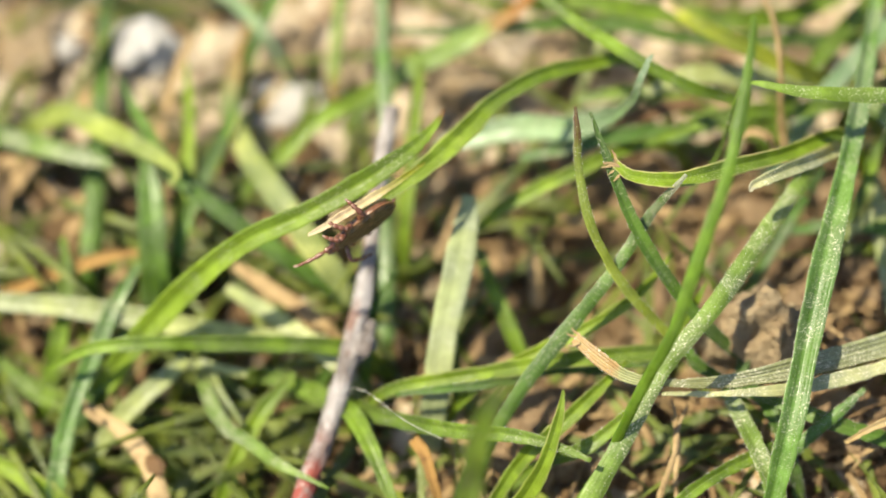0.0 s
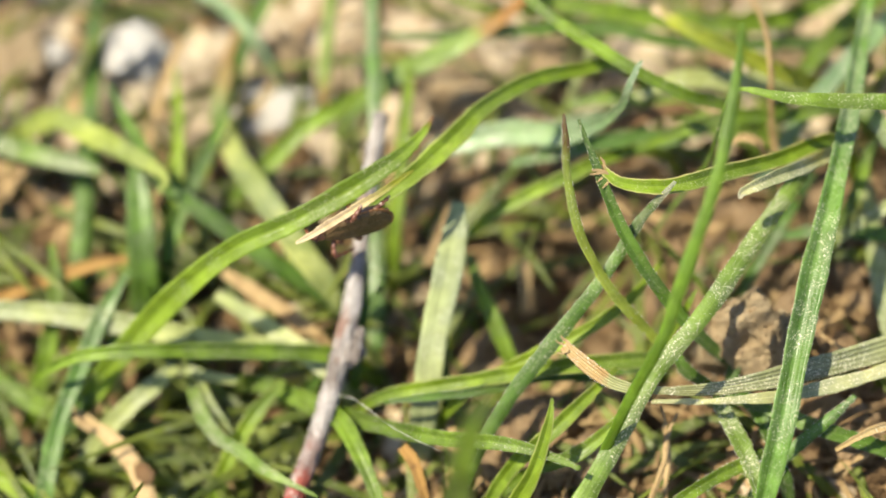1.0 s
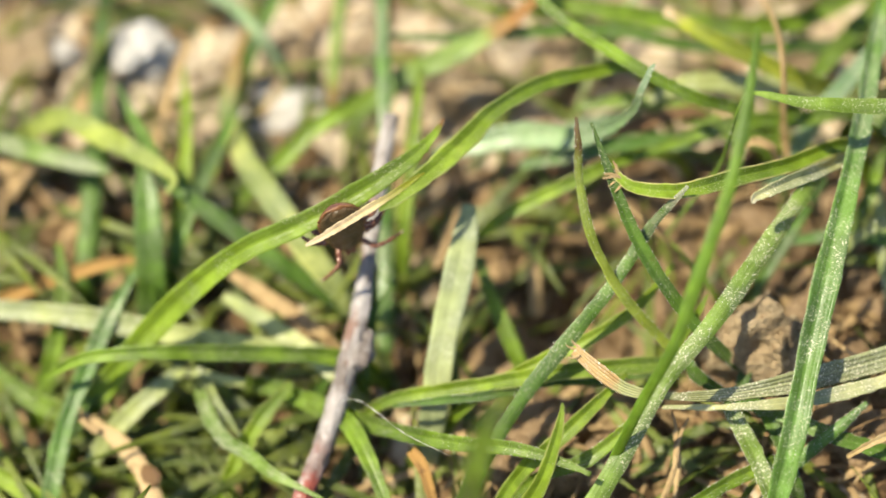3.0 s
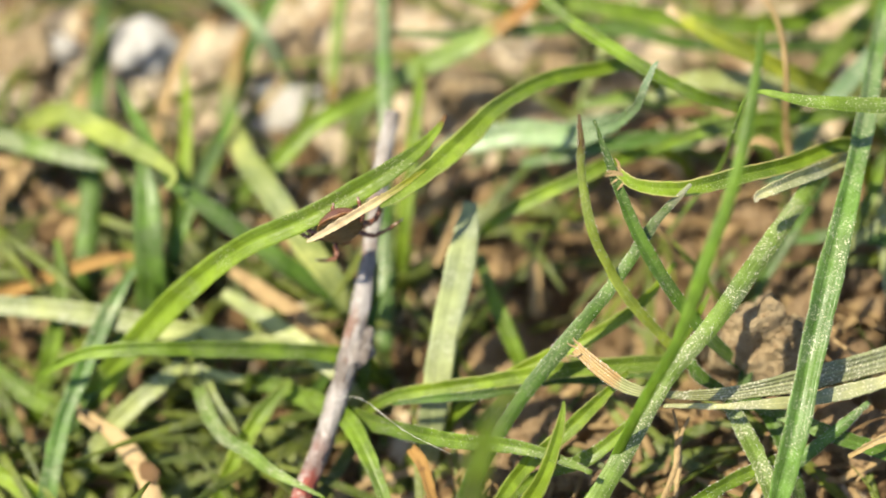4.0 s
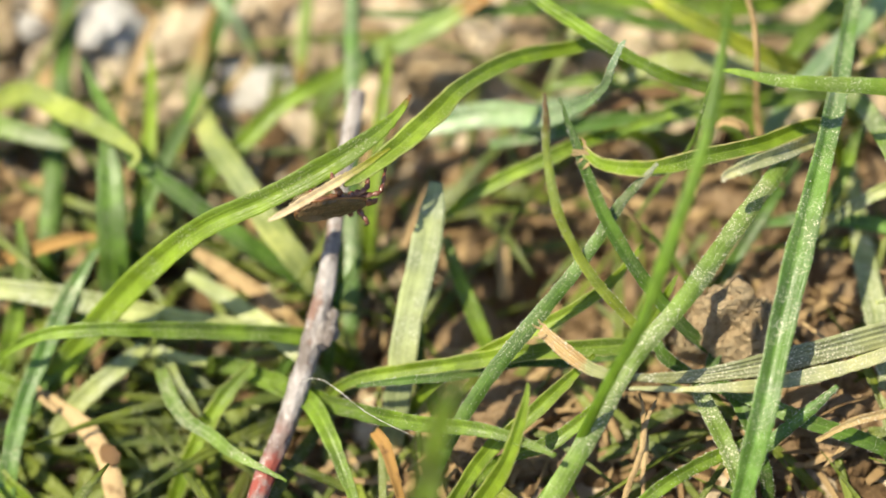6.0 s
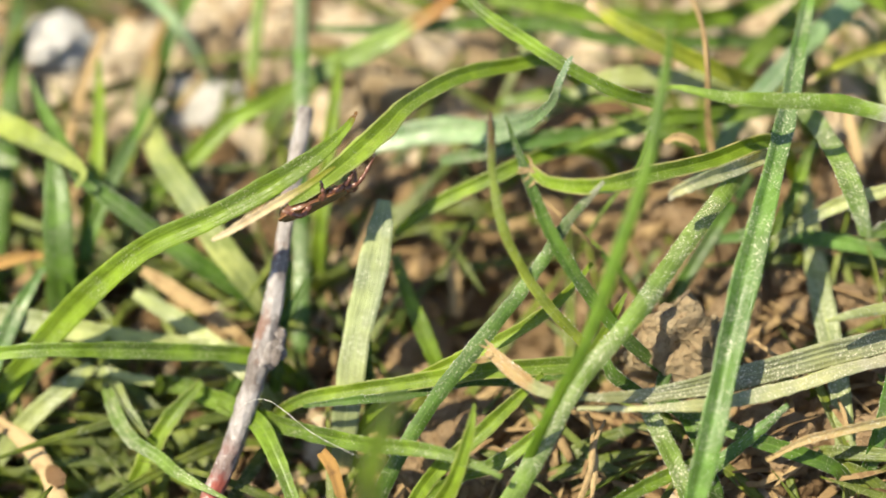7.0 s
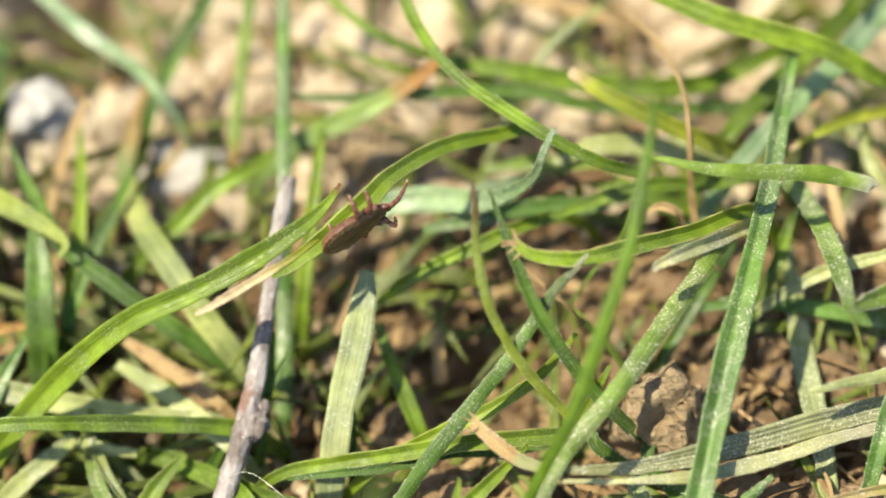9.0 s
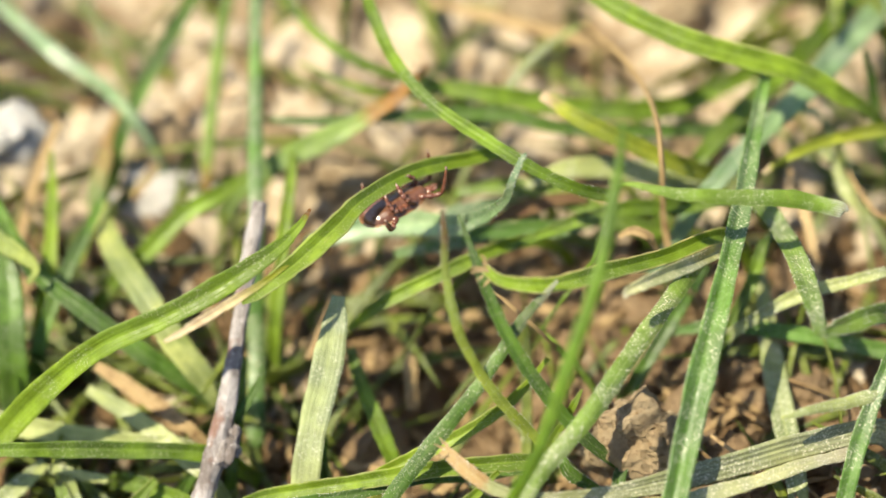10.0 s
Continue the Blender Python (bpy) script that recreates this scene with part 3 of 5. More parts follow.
blade("broad blue-green grass blade speckled with dust",
      ((19.1, -25.6, -2.6), (19.6, -24.0, 2.3), (20.3, -21.6, 5.8), (21.3, -18.2, 8.7), (22.5, -13.5, 10.8), (23.6, -9.5, 12.6), (25.4, -3.6, 13.6), (27.2, 2.6, 14.0), (28.5, 7.9, 14.0), (29.9, 13.4, 14.0)),
      (1.08, 1.28, 1.35, 1.59, 1.73, 1.74, 1.51, 1.28, 1.10, 0.84), M_TEAL, fold=0.83, hairs=420)
FOLDED = blade("folded dusty grass leaf with a brown shrivelled end",
      ((38.9, -9.1, 0.0), (37.6, -9.5, 3.9), (35.5, -10.1, 6.8), (30.8, -11.4, 7.4), (26.3, -12.9, 7.8), (21.4, -14.4, 8.2), (17.1, -15.3, 8.4), (13.5, -15.5, 8.7), (11.0, -15.3, 9.1), (9.2, -14.2, 9.5), (7.6, -12.7, 9.8)),
      (1.40, 1.66, 1.74, 1.66, 1.58, 1.44, 0.87, 0.47, 0.80, 1.00, 0.86), M_DRYTIP, fold=0.35, twist=(0, 14), dry=0.18, hairs=260)
blade("paler folded-over half of the leaf",
      ((13.1, -16.2, 8.5), (17.0, -16.2, 8.4), (21.3, -15.8, 8.2), (24.6, -15.0, 7.9), (27.6, -14.0, 7.6), (30.7, -12.8, 7.4), (34.5, -11.6, 6.9)),
      (0.25, 0.40, 0.81, 1.00, 0.88, 0.83, 0.77), M_WHITISH, fold=0.2, holder=FOLDED, name='folded_half')
blade("short green grass stub with hairy edges",
      ((19.6, -19.9, -2.3), (20.5, -19.2, 1.5), (22.1, -18.2, 4.2), (24.6, -16.6, 5.8), (26.7, -15.1, 6.8)),
      (0.68, 0.81, 0.85, 0.79, 0.39), M_TEAL, rounded=0.5, hairs=420)
blade("green grass shoot with white specks",
      ((22.0, -23.3, -1.8), (21.6, -22.4, 1.0), (20.8, -21.0, 3.0), (19.4, -18.1, 5.0), (17.6, -14.9, 6.5)),
      (0.99, 1.18, 1.24, 1.18, 0.98), M_DUSTY, fold=0.6, hairs=420)
blade("withered brown and green grass leaf",
      ((37.8, -14.7, -0.4), (36.6, -15.0, 3.3), (34.6, -15.6, 6.0), (30.4, -16.7, 6.5), (27.4, -17.5, 6.4), (25.1, -18.6, 6.0)),
      (0.56, 0.66, 0.70, 0.63, 0.50, 0.31), M_WITHER, fold=0.9)
blade("long grass blade with a blunt dusty end",
      ((13.2, -1.5, -2.5), (14.9, -0.6, 5.0), (17.7, 0.8, 10.5), (18.2, 1.0, 14.3), (18.6, 1.4, 17.2), (19.3, 1.1, 18.8), (22.3, 0.2, 19.0), (26.3, 0.4, 18.3), (29.7, 0.8, 17.5), (32.8, 0.5, 16.8), (33.2, 0.4, 16.6)),
      (0.21, 0.25, 0.26, 0.26, 0.25, 0.31, 0.74, 0.97, 1.20, 1.01, 0.44), M_DUSTEND, rounded=0.4)
blade("long thin green grass blade sweeping downwards",
      ((0.5, 26.3, -2.7), (1.0, 24.5, 7.6), (2.0, 21.5, 15.0), (4.4, 14.2, 15.6), (7.0, 10.0, 15.8), (10.3, 7.3, 15.5), (13.2, 5.4, 15.0), (16.2, 4.3, 14.0), (19.3, 4.8, 12.0)),
      (0.55, 0.66, 0.69, 0.81, 0.82, 0.85, 0.85, 0.85, 0.79), M_GREEN, fold=0.68, hairs=260)
blade("broad pale dusty grass blade with a hooked tip",
      ((-3.2, 6.4, -2.2), (-1.6, 6.7, 3.4), (1.8, 7.1, 5.0), (5.0, 6.8, 6.2), (8.4, 4.9, 8.6), (10.2, 3.6, 11.4), (11.1, 2.9, 13.4), (11.8, 2.3, 15.6), (12.1, 2.4, 17.2), (12.6, 3.2, 18.2), (13.0, 3.7, 18.6)),
      (0.60, 1.15, 1.70, 1.75, 1.55, 1.05, 0.74, 0.56, 0.50, 0.42, 0.14), M_SHEEN, fold=0.4, hairs=120)
blade("bright green grass blade bending across the turf",
      ((43.2, 12.6, -2.7), (41.3, 12.7, 4.7), (38.2, 12.8, 10.0), (35.4, 12.8, 12.5), (32.0, 13.4, 14.5), (28.5, 14.0, 15.3), (24.7, 15.0, 15.8), (21.0, 17.2, 15.8), (17.3, 20.3, 15.5)),
      (0.61, 0.73, 0.76, 1.16, 1.49, 1.69, 1.55, 1.43, 1.17), M_FRESH, fold=0.6)
blade("short pointed grass shoot",
      ((42.1, 10.6, -2.7), (41.1, 12.0, 2.4), (39.4, 14.2, 6.0), (38.3, 15.8, 10.0), (37.3, 16.5, 13.0)),
      (0.69, 0.81, 0.86, 0.70, 0.24), M_DARK, fold=0.75)
blade("broad pale blue-green grass blade lying back",
      ((21.3, 3.1, -2.0), (22.3, 4.1, 2.1), (24.0, 5.8, 5.0), (26.2, 8.1, 7.5), (29.5, 11.4, 9.0), (33.3, 15.0, 10.0), (37.1, 19.6, 10.0), (42.3, 26.0, 9.0)),
      (0.89, 1.06, 1.11, 1.24, 1.39, 1.61, 1.78, 1.84), M_SHEEN, fold=0.3)
blade("broad green grass blade lying on the turf",
      ((22.1, 7.1, -2.4), (23.1, 8.2, 1.9), (24.7, 10.1, 5.0), (26.7, 12.3, 7.0), (30.5, 16.3, 8.0), (34.7, 20.7, 8.0), (40.5, 28.3, 7.0)),
      (0.90, 1.07, 1.13, 1.27, 1.42, 1.52, 1.50), M_GREEN, fold=0.3)
blade("tan dry twisted grass stalk",
      ((24.8, 0.5, -1.3), (24.2, 2.3, 4.1), (23.1, 5.2, 8.0), (22.5, 6.8, 13.0), (22.2, 9.8, 14.0), (21.6, 13.5, 13.0), (20.4, 17.5, 11.5), (18.1, 21.6, 10.0)),
      (0.44, 0.52, 0.54, 0.50, 0.53, 0.48, 0.38, 0.29), M_DRY, fold=0.75, twist=(0, 160))
blade("yellowing grass blade with a pale tip",
      ((32.2, 11.6, -2.7), (30.5, 11.1, 2.3), (27.8, 10.4, 6.0), (24.1, 9.3, 9.5), (20.5, 9.7, 11.5), (17.3, 10.5, 13.0), (14.6, 12.2, 13.6)),
      (0.90, 1.07, 1.12, 1.23, 1.22, 1.14, 0.74), M_PALETIP, fold=0.6, dry=0.1)
blade("green grass blade lying across the soil",
      ((34.2, 23.3, -2.7), (33.1, 22.5, 1.5), (31.1, 21.2, 4.5), (25.2, 17.1, 6.0), (18.9, 15.9, 7.0), (12.8, 16.3, 8.0), (8.7, 17.1, 8.0), (5.5, 17.0, 8.0)),
      (0.95, 1.12, 1.18, 1.44, 1.50, 1.35, 1.07, 0.43), M_GREEN, fold=0.6)
blade("slender green grass blade lying across the soil",
      ((33.7, 16.9, -2.7), (32.4, 16.6, 1.2), (30.3, 16.2, 4.0), (22.9, 14.8, 6.0), (16.7, 14.3, 7.0), (11.9, 15.0, 7.8), (4.7, 14.7, 8.0), (-0.9, 14.6, 7.6), (-5.8, 15.3, 7.0)),
      (0.70, 0.83, 0.87, 1.00, 0.99, 0.99, 0.85, 0.70, 0.28), M_DARK, fold=0.75)
blade("grass blade with an orange withered edge",
      ((-8.6, 11.7, -2.7), (-7.1, 11.9, 1.8), (-4.6, 12.3, 5.0), (-1.5, 12.7, 7.0), (1.5, 13.4, 8.5), (4.7, 15.3, 9.4), (7.0, 17.6, 10.0)),
      (1.13, 1.35, 1.42, 1.62, 1.40, 0.91, 0.35), M_ORANGE, fold=0.3, dry=0.33)
blade("upright green grass stem with a brown foot",
      ((-7.4, 27.7, 8.0), (-8.1, 23.1, 7.0), (-8.6, 19.4, 5.0), (-9.0, 15.8, 3.0), (-9.3, 13.1, 1.0), (-9.6, 12.2, -2.0)),
      (0.74, 0.88, 0.95, 0.94, 0.87, 0.81), M_BROWNFOOT, rounded=0.5)
blade("dark green grass blade leaning back",
      ((-16.7, 14.2, -2.7), (-16.2, 15.2, 0.6), (-15.4, 16.8, 3.0), (-13.8, 20.1, 4.8), (-11.6, 24.1, 6.5), (-9.1, 28.2, 8.0)),
      (0.87, 1.04, 1.09, 1.24, 1.10, 0.59), M_DARK, fold=0.75)
blade("yellowed grass blade with an orange kink",
      ((-6.1, -5.6, -4.1), (-6.8, -4.8, -0.9), (-8.0, -3.5, 1.3), (-10.4, -1.1, 3.5), (-12.8, 2.4, 4.5), (-15.2, 6.5, 4.0), (-16.8, 11.4, 2.9), (-16.6, 15.4, 2.4), (-15.8, 19.6, 2.6)),
      (1.25, 1.48, 1.56, 1.84, 1.85, 1.65, 1.32, 1.04, 0.68), M_YELLOW, fold=0.3, dry=0.26)
blade("upright dusty green grass stem behind the twig",
      ((-5.1, -6.8, -4.0), (-5.1, -6.3, -2.2), (-5.1, -5.5, -1.0), (-5.1, 1.2, 1.5), (-5.0, 6.5, 6.4), (-5.2, 14.0, 8.0), (-5.3, 20.0, 9.5), (-5.3, 26.1, 11.0)),
      (0.93, 1.11, 1.17, 1.11, 1.03, 1.02, 0.96, 0.87), M_TEAL, rounded=0.5)
blade("upright dark green grass stem",
      ((-26.9, -2.8, -6.4), (-26.9, -1.8, -3.0), (-26.8, -0.3, -0.5), (-26.6, 4.1, 1.2), (-26.6, 10.6, 2.0), (-26.8, 17.4, 2.6), (-26.8, 23.4, 3.2)),
      (1.10, 1.31, 1.38, 1.52, 1.54, 1.41, 1.13), M_DARK, rounded=0.4)
blade("dark green grass blade slanting through the turf",
      ((-6.1, -4.7, -4.0), (-7.0, -4.3, -1.3), (-8.4, -3.6, 0.7), (-12.4, -1.8, 3.0), (-16.4, 0.7, 4.6), (-20.1, 3.6, 5.4), (-22.5, 7.4, 6.0), (-24.5, 11.4, 6.5)),
      (0.91, 1.08, 1.14, 1.27, 1.27, 1.21, 0.93, 0.36), M_DARK, fold=0.75)
blade("yellow-green grass blade arching over the turf",
      ((-34.6, 9.5, -2.7), (-33.7, 9.6, 0.0), (-32.2, 9.6, 2.0), (-28.9, 9.9, 4.5), (-25.5, 7.3, 6.0), (-22.4, 5.0, 6.8), (-19.8, 2.9, 7.0), (-20.2, 1.8, 6.5)),
      (1.07, 1.27, 1.33, 1.54, 1.65, 1.42, 0.63, 0.35), M_LIME, fold=0.3)
blade("pale grass blade lying in the turf",
      ((-37.9, 10.7, -2.7), (-37.0, 10.3, 0.3), (-35.5, 9.6, 2.5), (-31.7, 7.8, 3.8), (-28.2, 6.3, 4.4), (-24.8, 5.1, 4.5)),
      (1.12, 1.33, 1.40, 1.53, 1.44, 0.65), M_DUSTY, fold=0.3)
blade("pale dusty grass blade lying flat",
      ((-6.6, -8.0, -4.6), (-7.9, -7.9, -1.4), (-9.9, -7.7, 0.8), (-14.3, -7.3, 0.9), (-19.5, -6.6, 1.4), (-24.3, -5.7, 1.7), (-28.7, -5.1, 1.9), (-33.6, -4.6, 1.8)),
      (0.95, 1.13, 1.19, 1.47, 1.54, 1.54, 1.47, 1.34), M_PALE, fold=0.35)
blade("arched green grass blade with a drooping tip",
      ((-4.2, -8.9, -4.0), (-5.7, -9.0, -0.2), (-8.2, -9.1, 2.5), (-14.0, -9.3, 3.5), (-18.9, -9.8, 4.6), (-22.7, -10.0, 4.8), (-25.5, -10.1, 4.2), (-27.8, -10.6, 2.8), (-29.1, -11.4, 1.0)),
      (0.94, 1.11, 1.17, 1.16, 1.02, 0.95, 0.81, 0.55, 0.21), M_GREEN, fold=0.75)
blade("broad pale grass blade standing in the turf",
      ((-2.1, -15.7, -4.2), (-1.9, -14.4, -0.3), (-1.5, -12.5, 2.5), (-0.9, -9.0, 4.9), (0.0, -5.7, 6.9), (0.6, -2.9, 8.2), (0.9, -0.9, 9.0)),
      (1.41, 1.68, 1.77, 1.97, 2.04, 1.77, 0.96), M_GREY, fold=0.2)
blade("small dark grass tip beside a broad blade",
      ((-0.2, -13.2, -3.6), (-0.2, -12.0, -0.1), (-0.2, -10.2, 2.4), (-0.2, -8.9, 4.0), (-0.5, -7.6, 5.0)),
      (0.44, 0.52, 0.55, 0.48, 0.14), M_DARK, fold=0.75)
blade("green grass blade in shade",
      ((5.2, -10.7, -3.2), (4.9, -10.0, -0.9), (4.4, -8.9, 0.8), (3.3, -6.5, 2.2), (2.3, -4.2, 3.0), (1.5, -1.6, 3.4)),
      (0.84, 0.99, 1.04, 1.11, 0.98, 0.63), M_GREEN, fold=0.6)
blade("green grass blade arching over bare soil",
      ((18.0, 7.4, -2.6), (16.4, 6.4, 3.0), (13.8, 4.7, 7.0), (10.8, 2.8, 8.4), (8.4, 1.5, 8.4), (5.6, 0.5, 7.6), (3.2, -0.3, 6.4), (1.5, -1.0, 5.0)),
      (0.68, 0.81, 0.85, 0.97, 1.04, 0.97, 0.83, 0.49), M_FRESH, fold=0.75)
blade("long grass blade with a pale dry tip",
      ((-16.1, -7.6, -7.5), (-15.0, -8.5, -3.1), (-13.1, -9.9, -0.1), (-9.1, -11.8, 0.1), (-4.9, -14.4, 2.2), (-0.5, -17.0, 5.2), (3.2, -18.1, 6.6), (6.1, -19.2, 7.2), (8.4, -20.5, 7.6)),
      (0.95, 1.13, 1.18, 1.29, 1.19, 1.04, 0.91, 0.64, 0.32), M_GREEN, fold=0.68, hairs=260)
blade("green grass blade reaching across the turf",
      ((-8.5, -12.4, -5.8), (-7.0, -12.5, -0.9), (-4.7, -12.6, 2.7), (-0.8, -12.7, 4.4), (3.0, -12.5, 5.2), (6.4, -12.1, 5.6), (10.2, -11.8, 5.8), (14.4, -11.4, 5.6)),
      (0.65, 0.77, 0.81, 1.01, 1.07, 1.13, 1.20, 1.00), M_FRESH, fold=0.68)
blade("green grass blade beneath the crossing blades",
      ((15.8, -9.6, -2.4), (14.8, -9.9, 0.4), (13.2, -10.4, 2.4), (9.6, -11.5, 3.6), (5.7, -12.1, 4.4), (2.2, -13.3, 4.8), (-1.2, -13.7, 4.8), (-4.3, -13.8, 4.2)),
      (0.60, 0.72, 0.75, 0.81, 0.81, 0.73, 0.53, 0.27), M_DARK, fold=0.68, hairs=260)
blade("upright bright green grass tip",
      ((1.0, -24.1, -4.2), (2.0, -23.2, -0.0), (3.7, -21.7, 3.0), (5.3, -20.3, 6.0), (6.3, -18.2, 8.4), (6.7, -16.4, 9.5)),
      (0.99, 1.18, 1.24, 1.09, 0.70, 0.19), M_FRESH, fold=0.75)
blade("grass blade close to the lens",
      ((-3.5, -32.1, -5.0), (-2.1, -30.8, 8.3), (0.2, -28.7, 18.0), (0.8, -28.1, 24.0), (1.6, -27.4, 28.0), (2.6, -26.7, 31.0)),
      (1.23, 1.46, 1.54, 1.42, 1.06, 0.37), M_GREEN, fold=0.3)
blade("drooping green grass blade with a fine tip",
      ((-18.9, -4.9, -7.1), (-18.6, -6.3, -3.7), (-18.1, -8.5, -1.2), (-17.3, -11.8, 0.4), (-15.9, -14.4, 1.0), (-13.9, -15.9, 1.1), (-12.3, -17.4, 1.5), (-8.7, -19.9, 2.6)),
      (0.86, 0.98, 1.02, 1.04, 0.95, 0.92, 0.74, 0.20), M_DUSTY, fold=0.68)
blade("short broken grass stub",
      ((-22.8, -7.2, -8.2), (-21.2, -7.8, -3.6), (-18.7, -8.8, -0.2), (-16.6, -9.6, 0.4), (-14.7, -9.9, 0.4)),
      (0.56, 0.67, 0.70, 0.77, 0.49), M_PALE, rounded=0.4)
SHEATH = blade("curved dry tan grass leaf",
      ((-20.0, -24.2, -10.1), (-20.1, -22.9, -6.3), (-20.3, -20.8, -3.6), (-20.6, -18.4, -1.6), (-21.4, -16.2, -1.0), (-23.0, -14.1, -0.8), (-25.1, -12.3, -1.0), (-27.4, -10.5, -1.4)),
      (0.98, 1.17, 1.23, 1.29, 1.30, 1.17, 0.83, 0.25), M_DRY, rounded=0.45)
blade("pale blue-green grass blade standing at the turf's edge",
      ((-28.5, -22.3, -10.2), (-28.3, -21.1, -6.7), (-28.1, -19.3, -4.1), (-27.8, -16.8, -2.0), (-27.0, -13.0, -0.2), (-25.6, -9.3, 1.2), (-24.1, -5.2, 2.1), (-22.4, -2.6, 3.4)),
      (0.99, 1.18, 1.24, 1.24, 1.17, 1.25, 1.12, 0.42), M_TEAL, fold=0.6)
blade("rusty dry grass stem lying in the turf",
      ((-35.1, -2.4, -6.3), (-34.0, -2.3, -3.1), (-32.3, -2.2, -0.8), (-28.3, -1.9, 1.3), (-24.9, -1.4, 2.4), (-22.3, -1.1, 2.6)),
      (0.75, 0.89, 0.94, 1.00, 0.85, 0.43), M_RUST, fold=0.75)
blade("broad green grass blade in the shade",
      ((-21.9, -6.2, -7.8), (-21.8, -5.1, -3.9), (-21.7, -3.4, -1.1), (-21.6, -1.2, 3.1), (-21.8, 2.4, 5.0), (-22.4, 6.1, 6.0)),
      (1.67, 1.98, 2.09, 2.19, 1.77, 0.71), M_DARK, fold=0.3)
blade("pale grass blade with a worn face",
      ((-27.6, -15.9, -9.7), (-26.5, -14.9, -5.2), (-24.6, -13.4, -2.0), (-22.6, -11.7, -0.6), (-20.8, -10.2, -0.0), (-19.1, -8.4, 0.0)),
      (0.95, 1.12, 1.18, 1.39, 1.32, 0.77), M_PALE, fold=0.3)
blade("tan dry stalk standing in the soil",
      ((-23.0, 8.0, -2.8), (-22.8, 8.5, -0.8), (-22.5, 9.5, 0.6), (-21.6, 12.2, 2.6), (-20.7, 14.3, 4.0), (-19.7, 16.7, 5.0)),
      (0.60, 0.71, 0.75, 0.82, 0.75, 0.60), M_DRY, fold=0.6)
blade("broad pale blue-green grass blade on the soil",
      ((15.6, 11.4, -2.7), (14.5, 10.9, 1.0), (12.7, 10.0, 3.6), (11.2, 9.2, 4.2), (9.6, 8.5, 4.4), (8.0, 8.0, 4.2), (6.6, 7.6, 3.4)),
      (1.18, 1.40, 1.47, 1.75, 1.88, 1.66, 0.87), M_SHEEN, fold=0.25)
blade("green grass blade behind the arching blade",
      ((23.6, 10.6, -2.7), (22.4, 10.0, 1.2), (20.5, 9.1, 4.0), (16.1, 6.8, 5.4), (11.9, 6.2, 6.0), (8.2, 5.2, 6.0), (4.6, 4.7, 5.5)),
      (0.88, 1.04, 1.10, 1.22, 1.21, 1.07, 0.57), M_TEAL, fold=0.6)
blade("pale bent grass blade with a broken joint",
      ((28.7, 11.3, -2.7), (29.0, 9.4, 4.1), (29.6, 6.3, 9.0), (30.6, 0.7, 12.0), (30.8, -4.4, 14.5), (30.8, -8.2, 15.9)),
      (1.09, 1.29, 1.36, 1.43, 1.38, 0.80), M_DUSTY, fold=0.3, hairs=420)
blade("short pale grass piece with a rolled end",
      ((40.1, -3.1, -0.5), (38.4, -4.0, 7.8), (35.7, -5.5, 13.8), (32.7, -7.1, 15.2), (30.8, -8.2, 15.9)),
      (1.06, 1.25, 1.32, 1.17, 0.55), M_DUSTY, fold=0.75, hairs=420)
blade("thin pale grass stalk with a pointed end",
      ((41.7, -6.4, -0.1), (40.1, -7.1, 5.2), (37.4, -8.2, 9.0), (33.2, -10.0, 10.4), (30.9, -10.8, 11.0), (28.7, -11.6, 11.4)),
      (0.72, 0.85, 0.90, 0.82, 0.62, 0.25), M_PALE, rounded=0.4, hairs=260)
blade("tan and green withered grass blade",
      ((45.2, 13.7, -2.7), (43.3, 13.2, 4.1), (40.3, 12.4, 9.0), (34.8, 10.9, 10.0), (31.9, 9.6, 10.0), (30.0, 8.9, 9.0)),
      (0.73, 0.86, 0.91, 0.83, 0.62, 0.27), M_PALETIP, fold=0.9, dry=0.1)
blade("blue-green grass blade lying behind the stems",
      ((41.4, -3.4, -0.5), (40.6, -3.2, 2.1), (39.2, -3.0, 4.0), (33.3, -2.0, 5.0), (29.6, -1.3, 5.0), (26.2, -0.8, 4.6), (22.8, -1.0, 4.0)),
      (0.87, 1.03, 1.08, 1.08, 1.01, 0.95, 0.48), M_TEAL, fold=0.6)
blade("broad pale grass blade standing in soil",
      ((31.0, -17.5, -0.7), (31.0, -16.9, 1.5), (30.9, -15.8, 3.0), (30.7, -11.4, 4.0), (30.2, -6.1, 4.4), (30.0, -0.8, 4.4), (30.1, 4.5, 4.0)),
      (1.03, 1.22, 1.29, 1.50, 1.60, 1.43, 0.70), M_PALE, fold=0.3, hairs=260)
blade("green grass blade with dusty face",
      ((32.0, -18.4, -0.8), (32.4, -17.2, 3.2), (33.0, -15.2, 6.0), (34.1, -11.7, 8.5), (35.6, -8.3, 10.5), (37.3, -4.6, 12.0)),
      (0.86, 1.02, 1.08, 1.14, 0.95, 0.45), M_TEAL, fold=0.6, hairs=420)
blade("green grass blade under the crossing stems",
      ((0.8, -21.3, -4.2), (2.2, -20.3, 0.8), (4.3, -18.6, 4.4), (7.0, -16.7, 5.8), (9.2, -14.7, 6.4), (11.2, -12.6, 6.4)),
      (0.79, 0.93, 0.98, 1.05, 0.85, 0.27), M_FRESH, fold=0.68)
blade("curved green grass blade near the ground",
      ((2.3, -18.5, -4.0), (3.7, -18.4, 0.1), (5.9, -18.2, 3.0), (8.4, -18.0, 4.6), (11.1, -16.1, 5.4), (13.1, -13.9, 5.6)),
      (0.74, 0.88, 0.93, 0.98, 0.79, 0.26), M_GREEN, fold=0.68, hairs=260)
